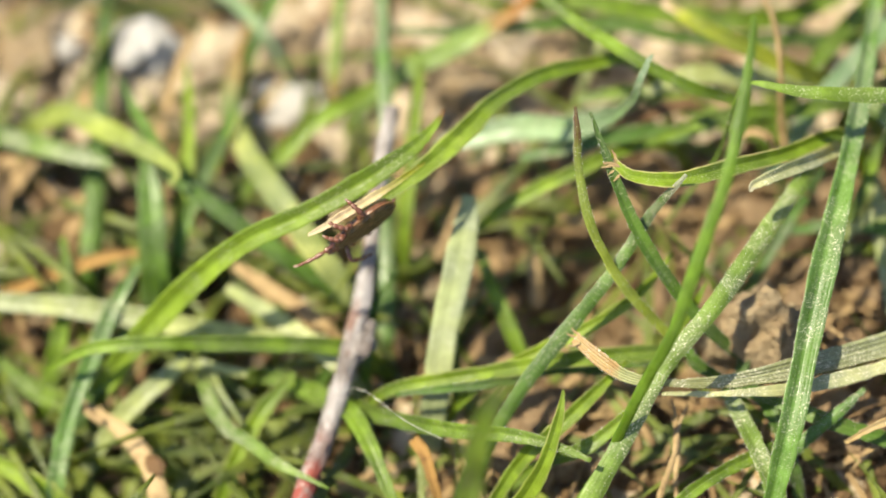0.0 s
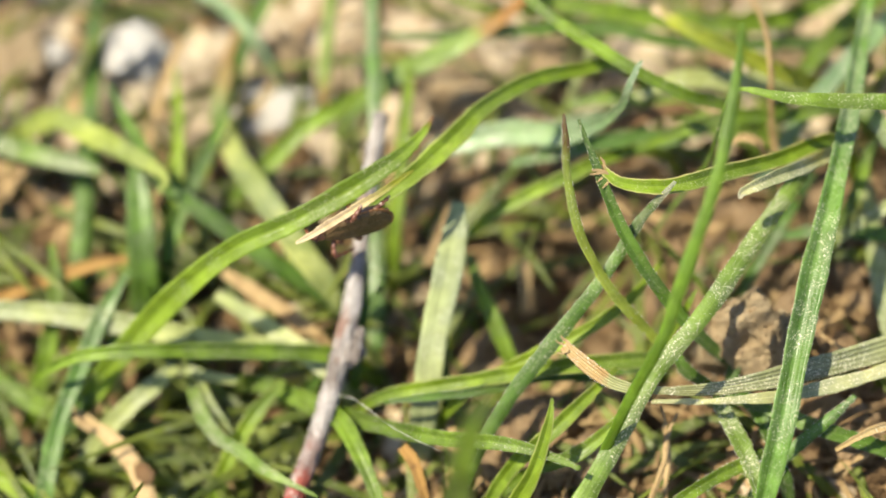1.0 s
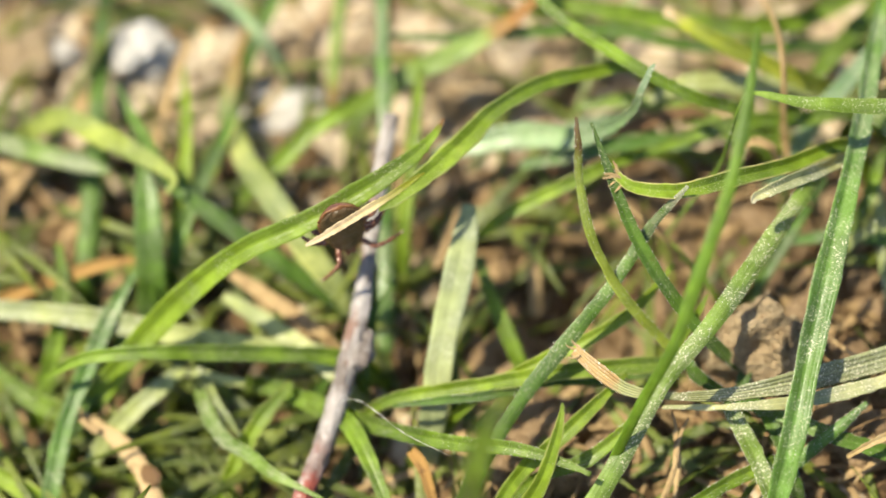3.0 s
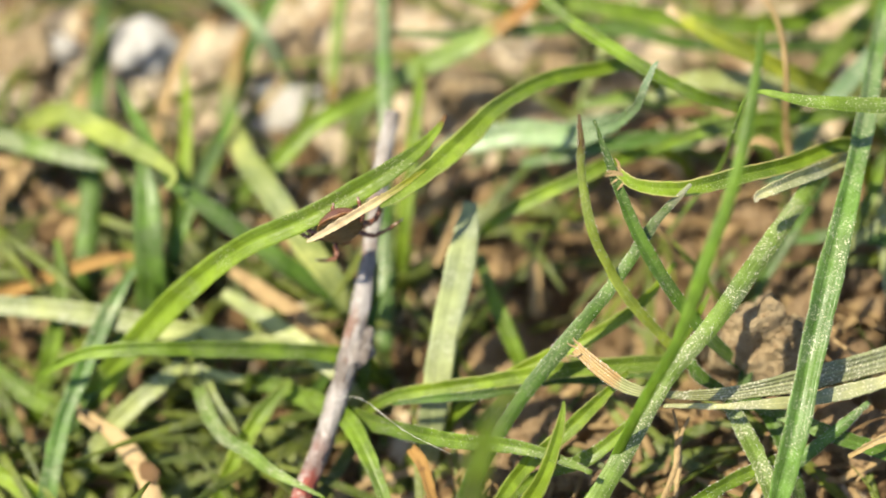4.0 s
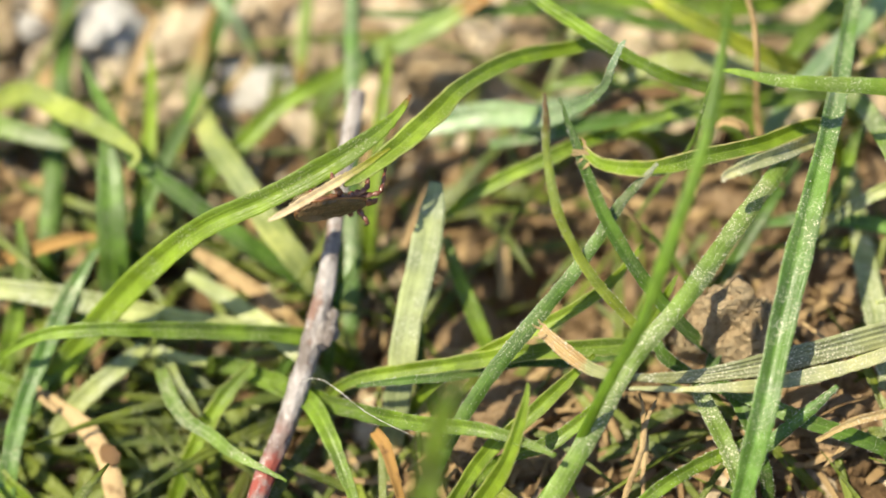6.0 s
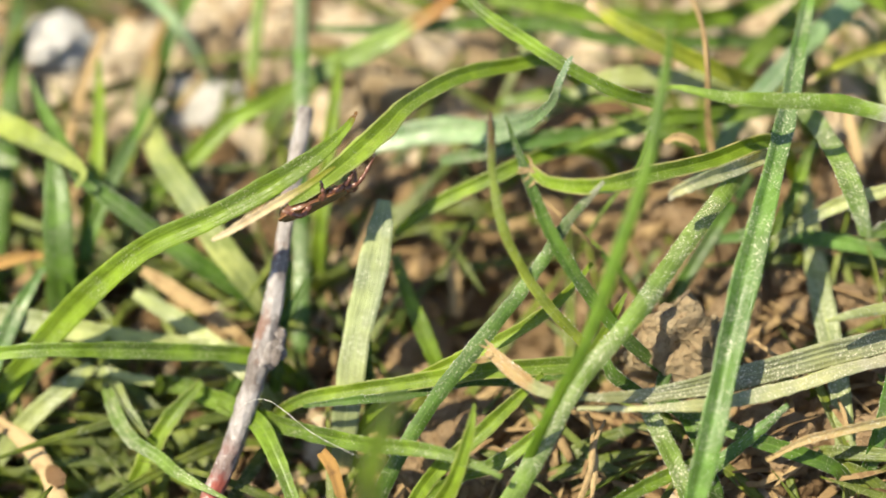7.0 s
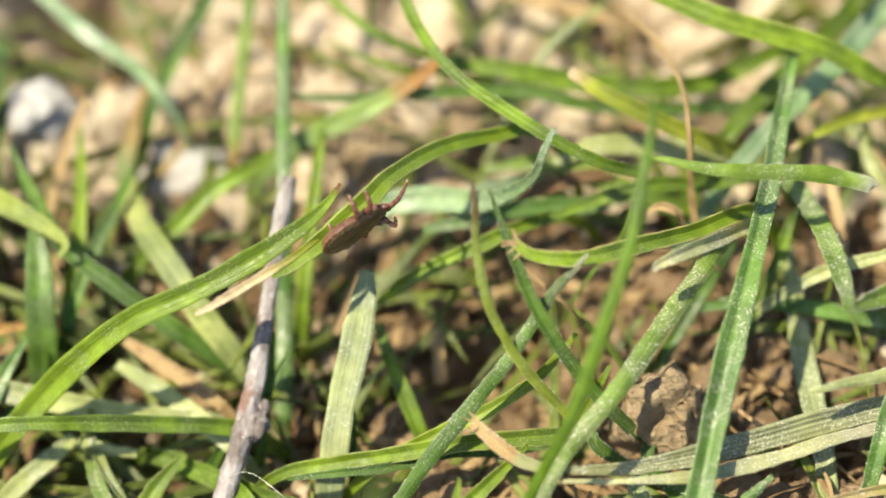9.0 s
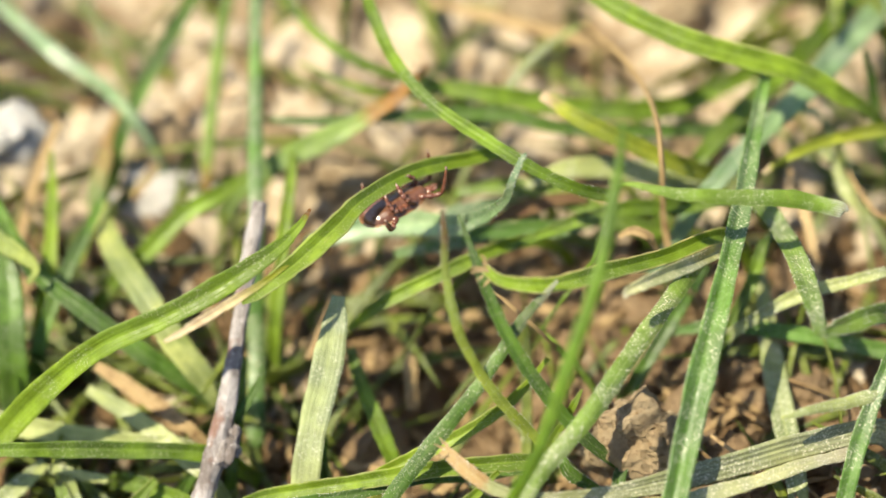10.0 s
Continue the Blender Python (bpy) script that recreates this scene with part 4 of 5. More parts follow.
blade("green grass blade crossing under the stems",
      ((-1.8, -13.6, -3.9), (-0.4, -13.2, 0.7), (1.9, -12.5, 4.0), (6.4, -11.0, 6.0), (9.1, -10.1, 7.0), (12.1, -8.2, 7.8), (14.6, -5.2, 8.0)),
      (0.65, 0.77, 0.81, 0.94, 0.93, 0.74, 0.27), M_FRESH, fold=0.6)
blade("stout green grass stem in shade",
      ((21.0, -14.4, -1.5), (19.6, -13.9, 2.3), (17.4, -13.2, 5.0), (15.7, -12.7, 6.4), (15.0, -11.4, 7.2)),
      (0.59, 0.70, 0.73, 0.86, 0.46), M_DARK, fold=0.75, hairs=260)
blade("short bright green grass shoot",
      ((11.6, -13.0, -3.4), (13.0, -11.8, 2.6), (15.3, -9.7, 7.0), (16.0, -9.0, 8.4), (16.6, -8.1, 9.0)),
      (0.46, 0.55, 0.58, 0.51, 0.16), M_FRESH, fold=0.6)
blade("green grass blade at the turf's front edge",
      ((22.9, -20.5, -1.5), (22.6, -19.6, 1.1), (22.0, -18.3, 3.0), (20.7, -14.9, 4.2), (19.0, -12.7, 4.8), (21.0, -8.9, 5.5)),
      (0.72, 0.85, 0.90, 0.97, 0.91, 0.59), M_DARK, fold=0.6, hairs=260)
blade("green grass blade lying on the litter",
      ((31.7, -18.5, -0.8), (30.9, -18.3, 2.0), (29.4, -17.9, 4.0), (24.9, -16.7, 5.0), (22.1, -15.3, 4.8), (18.6, -13.6, 4.2)),
      (0.79, 0.94, 0.99, 1.05, 0.93, 0.40), M_DARK, fold=0.6, hairs=260)
blade("green grass blade among dry leaves",
      ((23.7, -16.4, -1.0), (22.8, -16.9, 1.8), (21.2, -17.7, 3.8), (18.0, -19.4, 4.4), (15.7, -20.8, 4.4), (13.8, -22.2, 4.0)),
      (0.63, 0.75, 0.79, 0.91, 0.91, 0.78), M_GREEN, fold=0.6, hairs=260)
blade("green grass blade in the lower turf",
      ((-12.3, -8.8, -6.7), (-11.4, -9.8, -2.4), (-9.9, -11.4, 0.6), (-7.4, -13.9, 2.1), (-5.8, -17.1, 2.3), (-4.3, -20.8, 1.3)),
      (0.83, 0.98, 1.04, 1.22, 1.14, 0.60), M_GREEN, fold=0.6)
blade("green grass blade crossing the lower turf",
      ((-17.7, -19.2, -9.5), (-17.0, -18.1, -5.0), (-15.7, -16.2, -1.8), (-14.5, -14.3, -0.3), (-13.3, -12.6, 0.6), (-11.4, -10.3, 1.2)),
      (0.94, 1.11, 1.17, 1.30, 1.17, 0.48), M_FRESH, fold=0.6)
blade("dark green grass stem at the twig's side",
      ((-11.3, -11.1, -6.7), (-10.3, -10.4, -2.4), (-8.7, -9.2, 0.8), (-6.7, -7.7, 2.9), (-5.1, -5.9, 4.3), (-4.3, -4.4, 4.9)),
      (0.61, 0.73, 0.77, 0.76, 0.62, 0.35), M_DARK, fold=0.6)
blade("straw-coloured broken grass leaf",
      ((-6.6, -8.3, -4.6), (-7.6, -7.6, -1.5), (-9.2, -6.5, 0.8), (-11.2, -5.1, 1.3), (-13.6, -3.5, 1.7), (-15.9, -2.1, 2.1)),
      (0.62, 0.73, 0.77, 1.06, 1.06, 0.71), M_DRY, fold=0.6)
blade("pale green grass blade in the middle turf",
      ((-5.5, -12.5, -4.8), (-6.4, -11.6, -1.4), (-7.9, -10.2, 1.0), (-10.7, -7.6, 1.2), (-13.6, -5.3, 1.2), (-16.4, -3.7, 1.7)),
      (0.89, 1.05, 1.11, 1.33, 1.27, 0.71), M_PALE, fold=0.3)
blade("green grass blade at the turf's far side",
      ((-17.2, 4.0, -3.7), (-16.5, 4.5, -0.7), (-15.2, 5.3, 1.4), (-12.7, 6.9, 3.0), (-10.2, 8.9, 4.4), (-7.7, 10.2, 5.0), (-4.8, 12.8, 5.0)),
      (0.88, 1.04, 1.10, 1.31, 1.31, 1.09, 0.59), M_GREEN, fold=0.6)
blade("green grass blade standing behind the twig",
      ((-4.1, -1.5, -3.2), (-4.0, -0.5, -0.1), (-3.8, 1.1, 2.2), (-3.3, 4.5, 4.4), (-2.9, 8.4, 6.0), (-2.5, 12.3, 7.0)),
      (0.86, 1.02, 1.08, 1.08, 0.94, 0.51), M_FRESH, fold=0.6)
blade("dark grass blade in the thick turf",
      ((-21.2, -3.3, -6.6), (-20.7, -2.0, -1.7), (-19.9, 0.1, 1.8), (-18.5, 3.8, 3.6), (-17.1, 7.2, 4.4), (-16.0, 10.6, 4.6)),
      (0.86, 1.02, 1.07, 1.08, 0.87, 0.37), M_DARK, fold=0.6)
blade("bright grass blade in the thick turf",
      ((-20.6, -1.4, -5.8), (-20.4, -0.2, -1.5), (-20.1, 1.7, 1.6), (-19.5, 5.2, 3.8), (-19.5, 9.4, 5.0), (-19.9, 13.7, 5.4)),
      (0.81, 0.96, 1.01, 1.08, 0.87, 0.30), M_FRESH, fold=0.6)
blade("green grass blade beside an upright stem",
      ((-30.7, -11.8, -9.3), (-30.3, -10.8, -6.0), (-29.6, -9.3, -3.6), (-28.4, -6.4, -0.6), (-27.8, -2.9, 1.5), (-28.2, -0.0, 2.9)),
      (0.97, 1.15, 1.21, 1.28, 1.06, 0.43), M_GREEN, fold=0.6)
blade("dark grass blade at the turf's low side",
      ((-29.8, -15.8, -9.7), (-29.2, -14.9, -6.5), (-28.1, -13.6, -4.1), (-26.3, -11.3, -1.6), (-24.7, -8.8, -0.4), (-23.4, -5.3, -0.2)),
      (0.85, 1.00, 1.06, 1.05, 0.91, 0.43), M_DARK, fold=0.6)
blade("green blade leaning low in the turf",
      ((-20.9, -13.1, -9.4), (-22.0, -12.7, -6.0), (-23.7, -12.1, -3.6), (-27.3, -10.9, -2.4), (-30.1, -9.7, -2.0), (-32.8, -7.3, -2.1)),
      (1.02, 1.21, 1.27, 1.48, 1.41, 0.78), M_GREEN, fold=0.6)
blade("yellow-green grass blade in the front turf",
      ((-24.1, -20.4, -10.1), (-25.2, -19.7, -6.0), (-27.1, -18.5, -3.1), (-29.9, -16.6, -2.4), (-32.9, -14.7, -2.6)),
      (1.21, 1.44, 1.51, 1.52, 0.90), M_FRESH, fold=0.6)
blade("pale blue-green grass blade over the bare soil",
      ((-11.7, 14.8, -2.7), (-12.6, 15.7, 0.8), (-13.9, 17.0, 3.4), (-16.4, 19.5, 5.0), (-19.7, 21.6, 6.0), (-22.9, 24.8, 6.0), (-26.0, 28.7, 5.0)),
      (0.47, 0.55, 0.58, 0.95, 1.17, 1.11, 0.68), M_SHEEN, fold=0.3)
blade("slim green grass blade bowing over the soil",
      ((12.5, 18.0, -2.7), (10.6, 17.8, 3.5), (7.5, 17.5, 8.0), (4.3, 17.2, 9.6), (1.1, 18.4, 10.4), (-1.7, 21.1, 10.6), (-4.3, 25.9, 10.0)),
      (0.57, 0.68, 0.71, 0.77, 0.70, 0.64, 0.36), M_GREEN, fold=0.6)
blade("thin green grass blade near the soil",
      ((11.7, 18.5, -2.7), (10.0, 18.3, 2.3), (7.1, 17.9, 6.0), (3.9, 17.5, 7.0), (0.6, 18.3, 7.4), (-2.3, 20.4, 7.0)),
      (0.46, 0.55, 0.58, 0.57, 0.50, 0.22), M_GREEN, fold=0.6)
blade("thin pale grass stalk leaning back",
      ((8.2, 10.4, -2.7), (9.1, 11.8, 2.3), (10.7, 14.2, 6.0), (12.8, 17.2, 8.0), (15.3, 20.1, 8.6), (18.8, 23.1, 8.4)),
      (0.46, 0.54, 0.57, 0.57, 0.57, 0.29), M_PALE, rounded=0.4)
blade("tan dry straw lying on the soil",
      ((23.6, 22.7, -2.7), (22.2, 23.0, 1.5), (19.9, 23.6, 4.6), (15.7, 24.6, 5.4), (11.5, 26.1, 5.4), (7.3, 27.7, 5.0)),
      (0.60, 0.71, 0.74, 0.97, 0.90, 0.53), M_DRY, fold=0.3)
blade("green grass blade beneath the long blunt blade",
      ((33.0, 9.5, -2.6), (31.2, 8.9, 3.0), (28.3, 8.0, 7.0), (24.0, 6.5, 8.4), (20.0, 5.7, 9.2), (16.1, 4.6, 9.0), (12.3, 3.2, 8.4)),
      (0.78, 0.92, 0.97, 1.09, 1.08, 0.88, 0.34), M_GREEN, fold=0.6)
blade("broad yellow-green blade lying low",
      ((32.8, 11.1, -2.7), (31.2, 10.9, 1.8), (28.8, 10.6, 5.0), (24.9, 10.1, 6.4), (20.5, 10.4, 7.4), (16.9, 10.3, 7.6), (13.7, 9.3, 7.0)),
      (1.02, 1.21, 1.27, 1.54, 1.60, 1.39, 0.56), M_PALE, fold=0.25)
blade("green grass blade in the back of the turf",
      ((27.5, 6.8, -2.3), (26.2, 6.8, 1.3), (24.2, 6.9, 4.0), (20.4, 7.1, 5.6), (16.5, 8.8, 6.2), (12.6, 10.0, 6.0), (8.7, 10.0, 5.0)),
      (0.90, 1.07, 1.12, 1.39, 1.46, 1.26, 0.49), M_GREEN, fold=0.3)
blade("withered pale leaf scrap curled on the turf",
      ((26.8, 0.7, -1.3), (25.0, 1.4, 4.9), (22.1, 2.4, 9.4), (21.5, 2.6, 10.6), (20.4, 2.8, 11.0), (19.5, 2.7, 10.5)),
      (0.27, 0.32, 0.33, 0.66, 0.59, 0.27), M_DRY, fold=0.9)
blade("pale broken grass piece at the edge",
      ((41.2, 4.2, -1.9), (39.9, 5.2, 2.7), (37.8, 6.9, 6.0), (35.9, 8.3, 7.4), (35.4, 10.6, 7.6), (34.4, 13.0, 7.0)),
      (0.50, 0.59, 0.63, 0.69, 0.63, 0.28), M_PALE, fold=0.6)
blade("dark green grass blade beside a broken stem",
      ((19.7, -5.6, -1.3), (20.1, -5.0, 0.9), (20.8, -4.1, 2.5), (22.7, -1.4, 4.0), (24.4, 1.1, 5.0), (26.2, 3.9, 5.0)),
      (0.76, 0.90, 0.95, 1.02, 0.95, 0.48), M_DARK, fold=0.6)
blade("green grass tip behind the dusty stem",
      ((25.6, -3.9, -0.5), (26.3, -2.7, 3.3), (27.5, -0.9, 6.0), (28.6, 0.8, 7.6), (29.5, 3.2, 8.2), (30.9, 5.1, 8.0)),
      (0.65, 0.77, 0.81, 0.87, 0.81, 0.34), M_GREEN, fold=0.6)
blade("pale grass blade end at the clod",
      ((24.8, -2.2, -0.8), (26.4, -1.9, 3.7), (28.9, -1.5, 7.0), (31.6, -1.0, 9.0), (34.5, -0.7, 10.0), (37.2, 0.1, 10.0)),
      (0.64, 0.76, 0.80, 0.92, 0.85, 0.66), M_PALE, fold=0.6, hairs=260)
blade("thin green stem in the front litter",
      ((19.6, -6.1, -1.3), (18.6, -5.3, 2.1), (16.9, -4.0, 4.6), (15.4, -2.8, 5.6), (14.3, -1.7, 6.0)),
      (0.38, 0.45, 0.47, 0.40, 0.27), M_GREEN, rounded=0.5)
blade("frayed pale strand",
      ((9.3, -4.3, 17.1), (10.0, -4.1, 17.0), (10.5, -4.1, 16.9)),
      (0.10, 0.19, 0.22), M_DRY, rounded=0.6, holder=CURL, name='frayed_strand', count=10)
blade("frayed pale strand",
      ((9.6, -3.6, 17.2), (10.0, -3.6, 17.0), (10.3, -3.8, 16.9)),
      (0.10, 0.19, 0.22), M_DRY, rounded=0.6, holder=CURL, name='frayed_strand', count=10)
blade("frayed pale strand",
      ((10.0, -3.1, 17.3), (10.2, -3.3, 17.1), (10.3, -3.7, 16.9)),
      (0.10, 0.19, 0.22), M_DRY, rounded=0.6, holder=CURL, name='frayed_strand', count=10)
blade("frayed pale strand",
      ((9.7, -4.6, 16.6), (10.2, -4.2, 16.7), (10.4, -3.9, 16.8)),
      (0.10, 0.19, 0.22), M_DRY, rounded=0.6, holder=CURL, name='frayed_strand', count=10)
blade("frayed pale strand",
      ((9.4, -4.1, 17.3), (10.0, -4.0, 17.1), (10.5, -4.1, 16.9)),
      (0.10, 0.19, 0.22), M_DRY, rounded=0.6, holder=CURL, name='frayed_strand', count=10)
blade("frayed pale strand",
      ((10.1, -4.9, 16.4), (10.5, -4.5, 16.6), (10.6, -4.2, 16.8)),
      (0.10, 0.19, 0.22), M_DRY, rounded=0.6, holder=CURL, name='frayed_strand', count=10)
blade("twisted pale grass scrap in the turf",
      ((-19.7, -4.7, -7.1), (-19.1, -6.1, -3.3), (-18.1, -8.4, -0.6), (-17.4, -10.0, 0.4), (-16.5, -11.9, 1.0), (-15.7, -13.1, 1.0), (-14.8, -14.3, 0.8)),
      (0.55, 0.66, 0.69, 0.82, 0.74, 0.74, 0.27), M_PALE, fold=0.9, twist=(0, 70))
blade("thin tan bent straw over the turf",
      ((-26.6, -11.4, -0.4), (-25.9, -12.4, -0.2), (-24.7, -13.2, -0.4)),
      (0.20, 0.41, 0.54), M_DRY, fold=0.75)
blade("green grass blade behind the twig's knot",
      ((-7.1, -12.5, -5.3), (-6.9, -11.5, -1.9), (-6.5, -9.9, 0.5), (-6.1, -7.8, 2.3), (-5.8, -6.0, 3.8), (-5.6, -3.1, 4.9)),
      (0.65, 0.78, 0.82, 0.81, 0.75, 0.54), M_GREEN, fold=0.3)
blade("tan thin straw standing in dark soil",
      ((12.0, -22.9, -4.1), (12.6, -21.8, -0.3), (13.4, -20.1, 2.4), (14.1, -18.7, 4.6), (14.4, -17.1, 5.4), (15.2, -15.2, 5.0)),
      (0.31, 0.37, 0.39, 0.38, 0.29, 0.16), M_DRY, rounded=0.6)
blade("tan thin straw standing in dark soil",
      ((14.0, -14.7, 5.6), (14.3, -16.3, 5.4), (14.1, -18.1, 5.0)),
      (0.13, 0.26, 0.26), M_DRY, rounded=0.6)
blade("rusty dry leaf curled in the turf",
      ((-0.6, -22.6, -4.4), (-0.9, -21.7, -1.4), (-1.4, -20.1, 0.8), (-1.8, -19.1, 2.0), (-2.4, -17.5, 2.9), (-3.1, -16.4, 2.8)),
      (0.47, 0.56, 0.59, 0.65, 0.85, 0.72), M_RUST, fold=0.75)
blade("frayed brown strand",
      ((7.0, -12.4, 9.9), (7.4, -12.6, 9.8), (7.7, -12.7, 9.8)),
      (0.06, 0.16, 0.22), M_DRY, rounded=0.6, holder=FOLDED, name='frayed_strand', count=10)
blade("frayed brown strand",
      ((7.1, -13.3, 9.9), (7.5, -13.3, 9.8), (7.9, -13.1, 9.8)),
      (0.06, 0.16, 0.22), M_DRY, rounded=0.6, holder=FOLDED, name='frayed_strand', count=10)
blade("frayed brown strand",
      ((7.4, -12.0, 9.9), (7.6, -12.3, 9.8), (7.9, -12.5, 9.8)),
      (0.06, 0.16, 0.22), M_DRY, rounded=0.6, holder=FOLDED, name='frayed_strand', count=10)
blade("dark joint of the stalk",
      ((-21.4, -15.7, -0.7), (-21.1, -16.3, -0.6), (-20.7, -16.7, -0.6), (-20.5, -17.2, -0.7)),
      (0.60, 1.24, 1.22, 0.60), M_DEAD, rounded=0.46, holder=SHEATH, name='node', count=14)
blade("pale bent scrap of grass on the soil",
      ((39.4, 11.9, -2.7), (37.7, 12.7, 3.6), (34.9, 14.0, 8.2), (33.7, 14.6, 8.6), (32.7, 15.6, 8.0)),
      (0.28, 0.33, 0.35, 0.63, 0.43), M_SHEEN, fold=0.75)
blade("pale bent scrap of grass on the soil",
      ((38.9, 3.6, -1.8), (38.0, 5.2, 3.7), (36.5, 8.0, 7.6), (35.6, 9.6, 8.4), (35.3, 12.3, 8.0), (35.5, 15.3, 7.0)),
      (0.28, 0.33, 0.35, 0.48, 0.49, 0.29), M_PALE, fold=0.75, twist=(0, 90))
blade("thin tan straw on the lumpy soil",
      ((42.7, 2.1, -1.5), (41.2, 3.2, 4.0), (38.7, 5.1, 8.0), (37.5, 6.0, 8.4), (36.7, 8.0, 8.2), (36.3, 10.1, 7.6)),
      (0.22, 0.26, 0.27, 0.34, 0.34, 0.21), M_DRY, rounded=0.5)
blade("thin tan straw on the lumpy soil",
      ((34.2, 0.5, -1.2), (33.9, 2.0, 3.0), (33.5, 4.6, 6.0), (33.0, 7.3, 6.8), (32.6, 11.0, 6.4)),
      (0.55, 0.65, 0.69, 0.76, 0.35), M_DRY, fold=0.3)
blade("thin tan straw lying on dark soil",
      ((29.6, -12.8, -0.2), (28.7, -12.2, 2.9), (27.3, -11.3, 5.2), (26.3, -10.7, 5.6), (25.2, -9.6, 5.4)),
      (0.18, 0.22, 0.23, 0.29, 0.20), M_DRY, rounded=0.5)

blade("rusty dead leaf lying under the green blades",
      ((11.1, 7.0, 5.5), (12.3, 7.4, 6.2), (14.3, 7.9, 6.6), (16.5, 8.4, 6.8), (18.1, 8.4, 6.4)),
      (0.5, 0.9, 1.1, 0.9, 0.4), M_DEAD, fold=0.4, count=30)
blade("orange scrap of dead leaf caught in the grass",
      ((19.1, 12.7, 6.5), (19.6, 11.6, 7.2), (20.2, 10.9, 7.2), (20.9, 10.9, 6.4)),
      (0.5, 1.1, 1.0, 0.4), M_DEAD, fold=0.5, count=20)
blade("thin brown straw leaning in the gap",
      ((17.0, -1.7, 2.0), (15.2, -3.0, 6.0), (14.0, -3.0, 8.0), (12.8, -2.4, 9.0), (11.7, -1.6, 9.6), (10.8, -1.1, 10.0)),
      (0.22, 0.26, 0.26, 0.24, 0.2, 0.1), M_DRY, rounded=0.6, count=30)
blade("pale broken straw lying on the soil",
      ((7.5, 2.7, 0.4), (8.5, 2.2, 0.9), (9.7, 2.3, 1.0), (10.9, 2.7, 0.8)),
      (0.5, 0.75, 0.8, 0.6), M_DRY, rounded=0.5, count=20)
blade("pale broken straw lying on the soil",
      ((13.9, 3.2, 0.6), (14.9, 2.7, 1.2), (15.9, 2.5, 1.2), (16.9, 2.9, 0.8)),
      (0.4, 0.8, 0.8, 0.4), M_DRY, rounded=0.5, count=20)
blade("upright pale straw end in the gap",
      ((5.7, -3.7, -1.5), (5.7, -2.5, -0.4), (5.6, -1.2, 0.6), (5.7, 0.1, 1.0)),
      (0.7, 0.9, 0.9, 0.6), M_DRY, rounded=0.5, count=20)


def fibre(label, points, width, material, name="plant_fibre"):
    blade(label, points, [width * 0.6] + [width] * (len(points) - 2) + [width * 0.4], material, rounded=0.9, name=name, group="fine fibres", category="fibre")


fibre("fine white hair-like fibre over the turf", ((-8.5, -12.8, 2.6), (-6.5, -13.8, 5.0), (-3.5, -16.4, 5.4), (-0.5, -18.2, 5.6)), 0.03, M_HAIR)
fibre("thin tan rootlet hanging to the soil", ((14.6, -21.5, 0.2), (14.4, -19.2, 2.0), (14.7, -17.0, 2.8), (14.4, -15.1, 3.0)), 0.30, M_DRY, "rootlet")


# ---- turf and litter ----
def turf():
    """The short grass between and around the blades above: many leaves in one piece."""
    rng = np.random.default_rng(77)
    verts, faces, uvs, single = [], [], [], []

    def add(x, y, tall, wide, lean, way, count, across):
        z = ground_height(x, y) - 0.6
        dx, dy = math.cos(way), math.sin(way)
        pts = [(x, y, z), (x + dx * lean * 0.25, y + dy * lean * 0.25, z + tall * 0.55), (x + dx * lean * 0.65, y + dy * lean * 0.65, z + tall * 0.95),
               (x + dx * lean, y + dy * lean, z + tall * rng.uniform(0.7, 1.05))]
        face = np.array((rng.normal(0, 0.5), -0.5 + rng.normal(0, 0.4), 0.85))
        return leaf_geometry(pts, (wide * 0.8, wide, wide * 0.85, wide * 0.12), 0.4, 0.16, (rng.uniform(-40, 40), rng.uniform(-60, 60)), 0.0, count, across, rng, face)

    def join(geometry):
        v, f, uv = geometry
        faces.extend(tuple(i + len(verts) for i in q) for q in f)
        verts.extend(tuple(q * MM) for q in v)
        uvs.extend(uv)

    for _ in range(2300):
        x, y = rng.uniform(-44, 48), rng.uniform(-34, 44)
        # bare soil behind, a gap between the stems, thick turf in front and to the left
        dens = 0.9 if (x < -4 and y < -8) else 0.62 if (x < 3 and y < 9) else 0.22 if y < -10 else 0.20 if x > 14 and y > 4 else 0.06
        if x < -4 and y >= 9:
            dens = 0.22
        if y > 24:
            dens = 0.10
        if rng.random() > dens or math.hypot(x + 23.6, y - 14) < 6 or math.hypot(x + 12.8, y - 11) < 7 or math.hypot(x + 27, y - 18) < 5:
            continue
        low = 0.75 if x < 3 else 0.65
        front = x < -4 and y < -8
        got = add(x, y, rng.uniform(2.5, 4.8) if front else rng.uniform(2.5, 7.5) * low, rng.uniform(0.55, 1.05) if front else rng.uniform(0.5, 1.1), rng.uniform(10, 25) if front else rng.uniform(7, 20), rng.uniform(0, 6.28), 16, 5)
        if len(single) < 300 and -34 < x < 42 and -24 < y < 32:
            single.append(got)
        else:
            join(got)
    # the lawn goes on outside
    for _ in range(2600):
        r, a = 46 + 190 * rng.random() ** 1.4, rng.uniform(0, 6.28)
        x, y = r * math.cos(a), r * math.sin(a) + 5
        if y < -40 and abs(x) < 40 and r < 150:
            continue
        join(add(x, y, rng.uniform(4, 16), rng.uniform(1.0, 2.0), rng.uniform(3, 16), rng.uniform(0, 6.28), 6, 3))
    ob = mesh_object("turf", verts, faces, M_TURF, uvs)
    tagged(ob, "short green grass growing in patches from dry soil", "grass", kind="stuff")
    for v, f, uv in single:
        mesh_object("blade", v * MM, f, M_SHORT, uv, parent=ob)


turf()


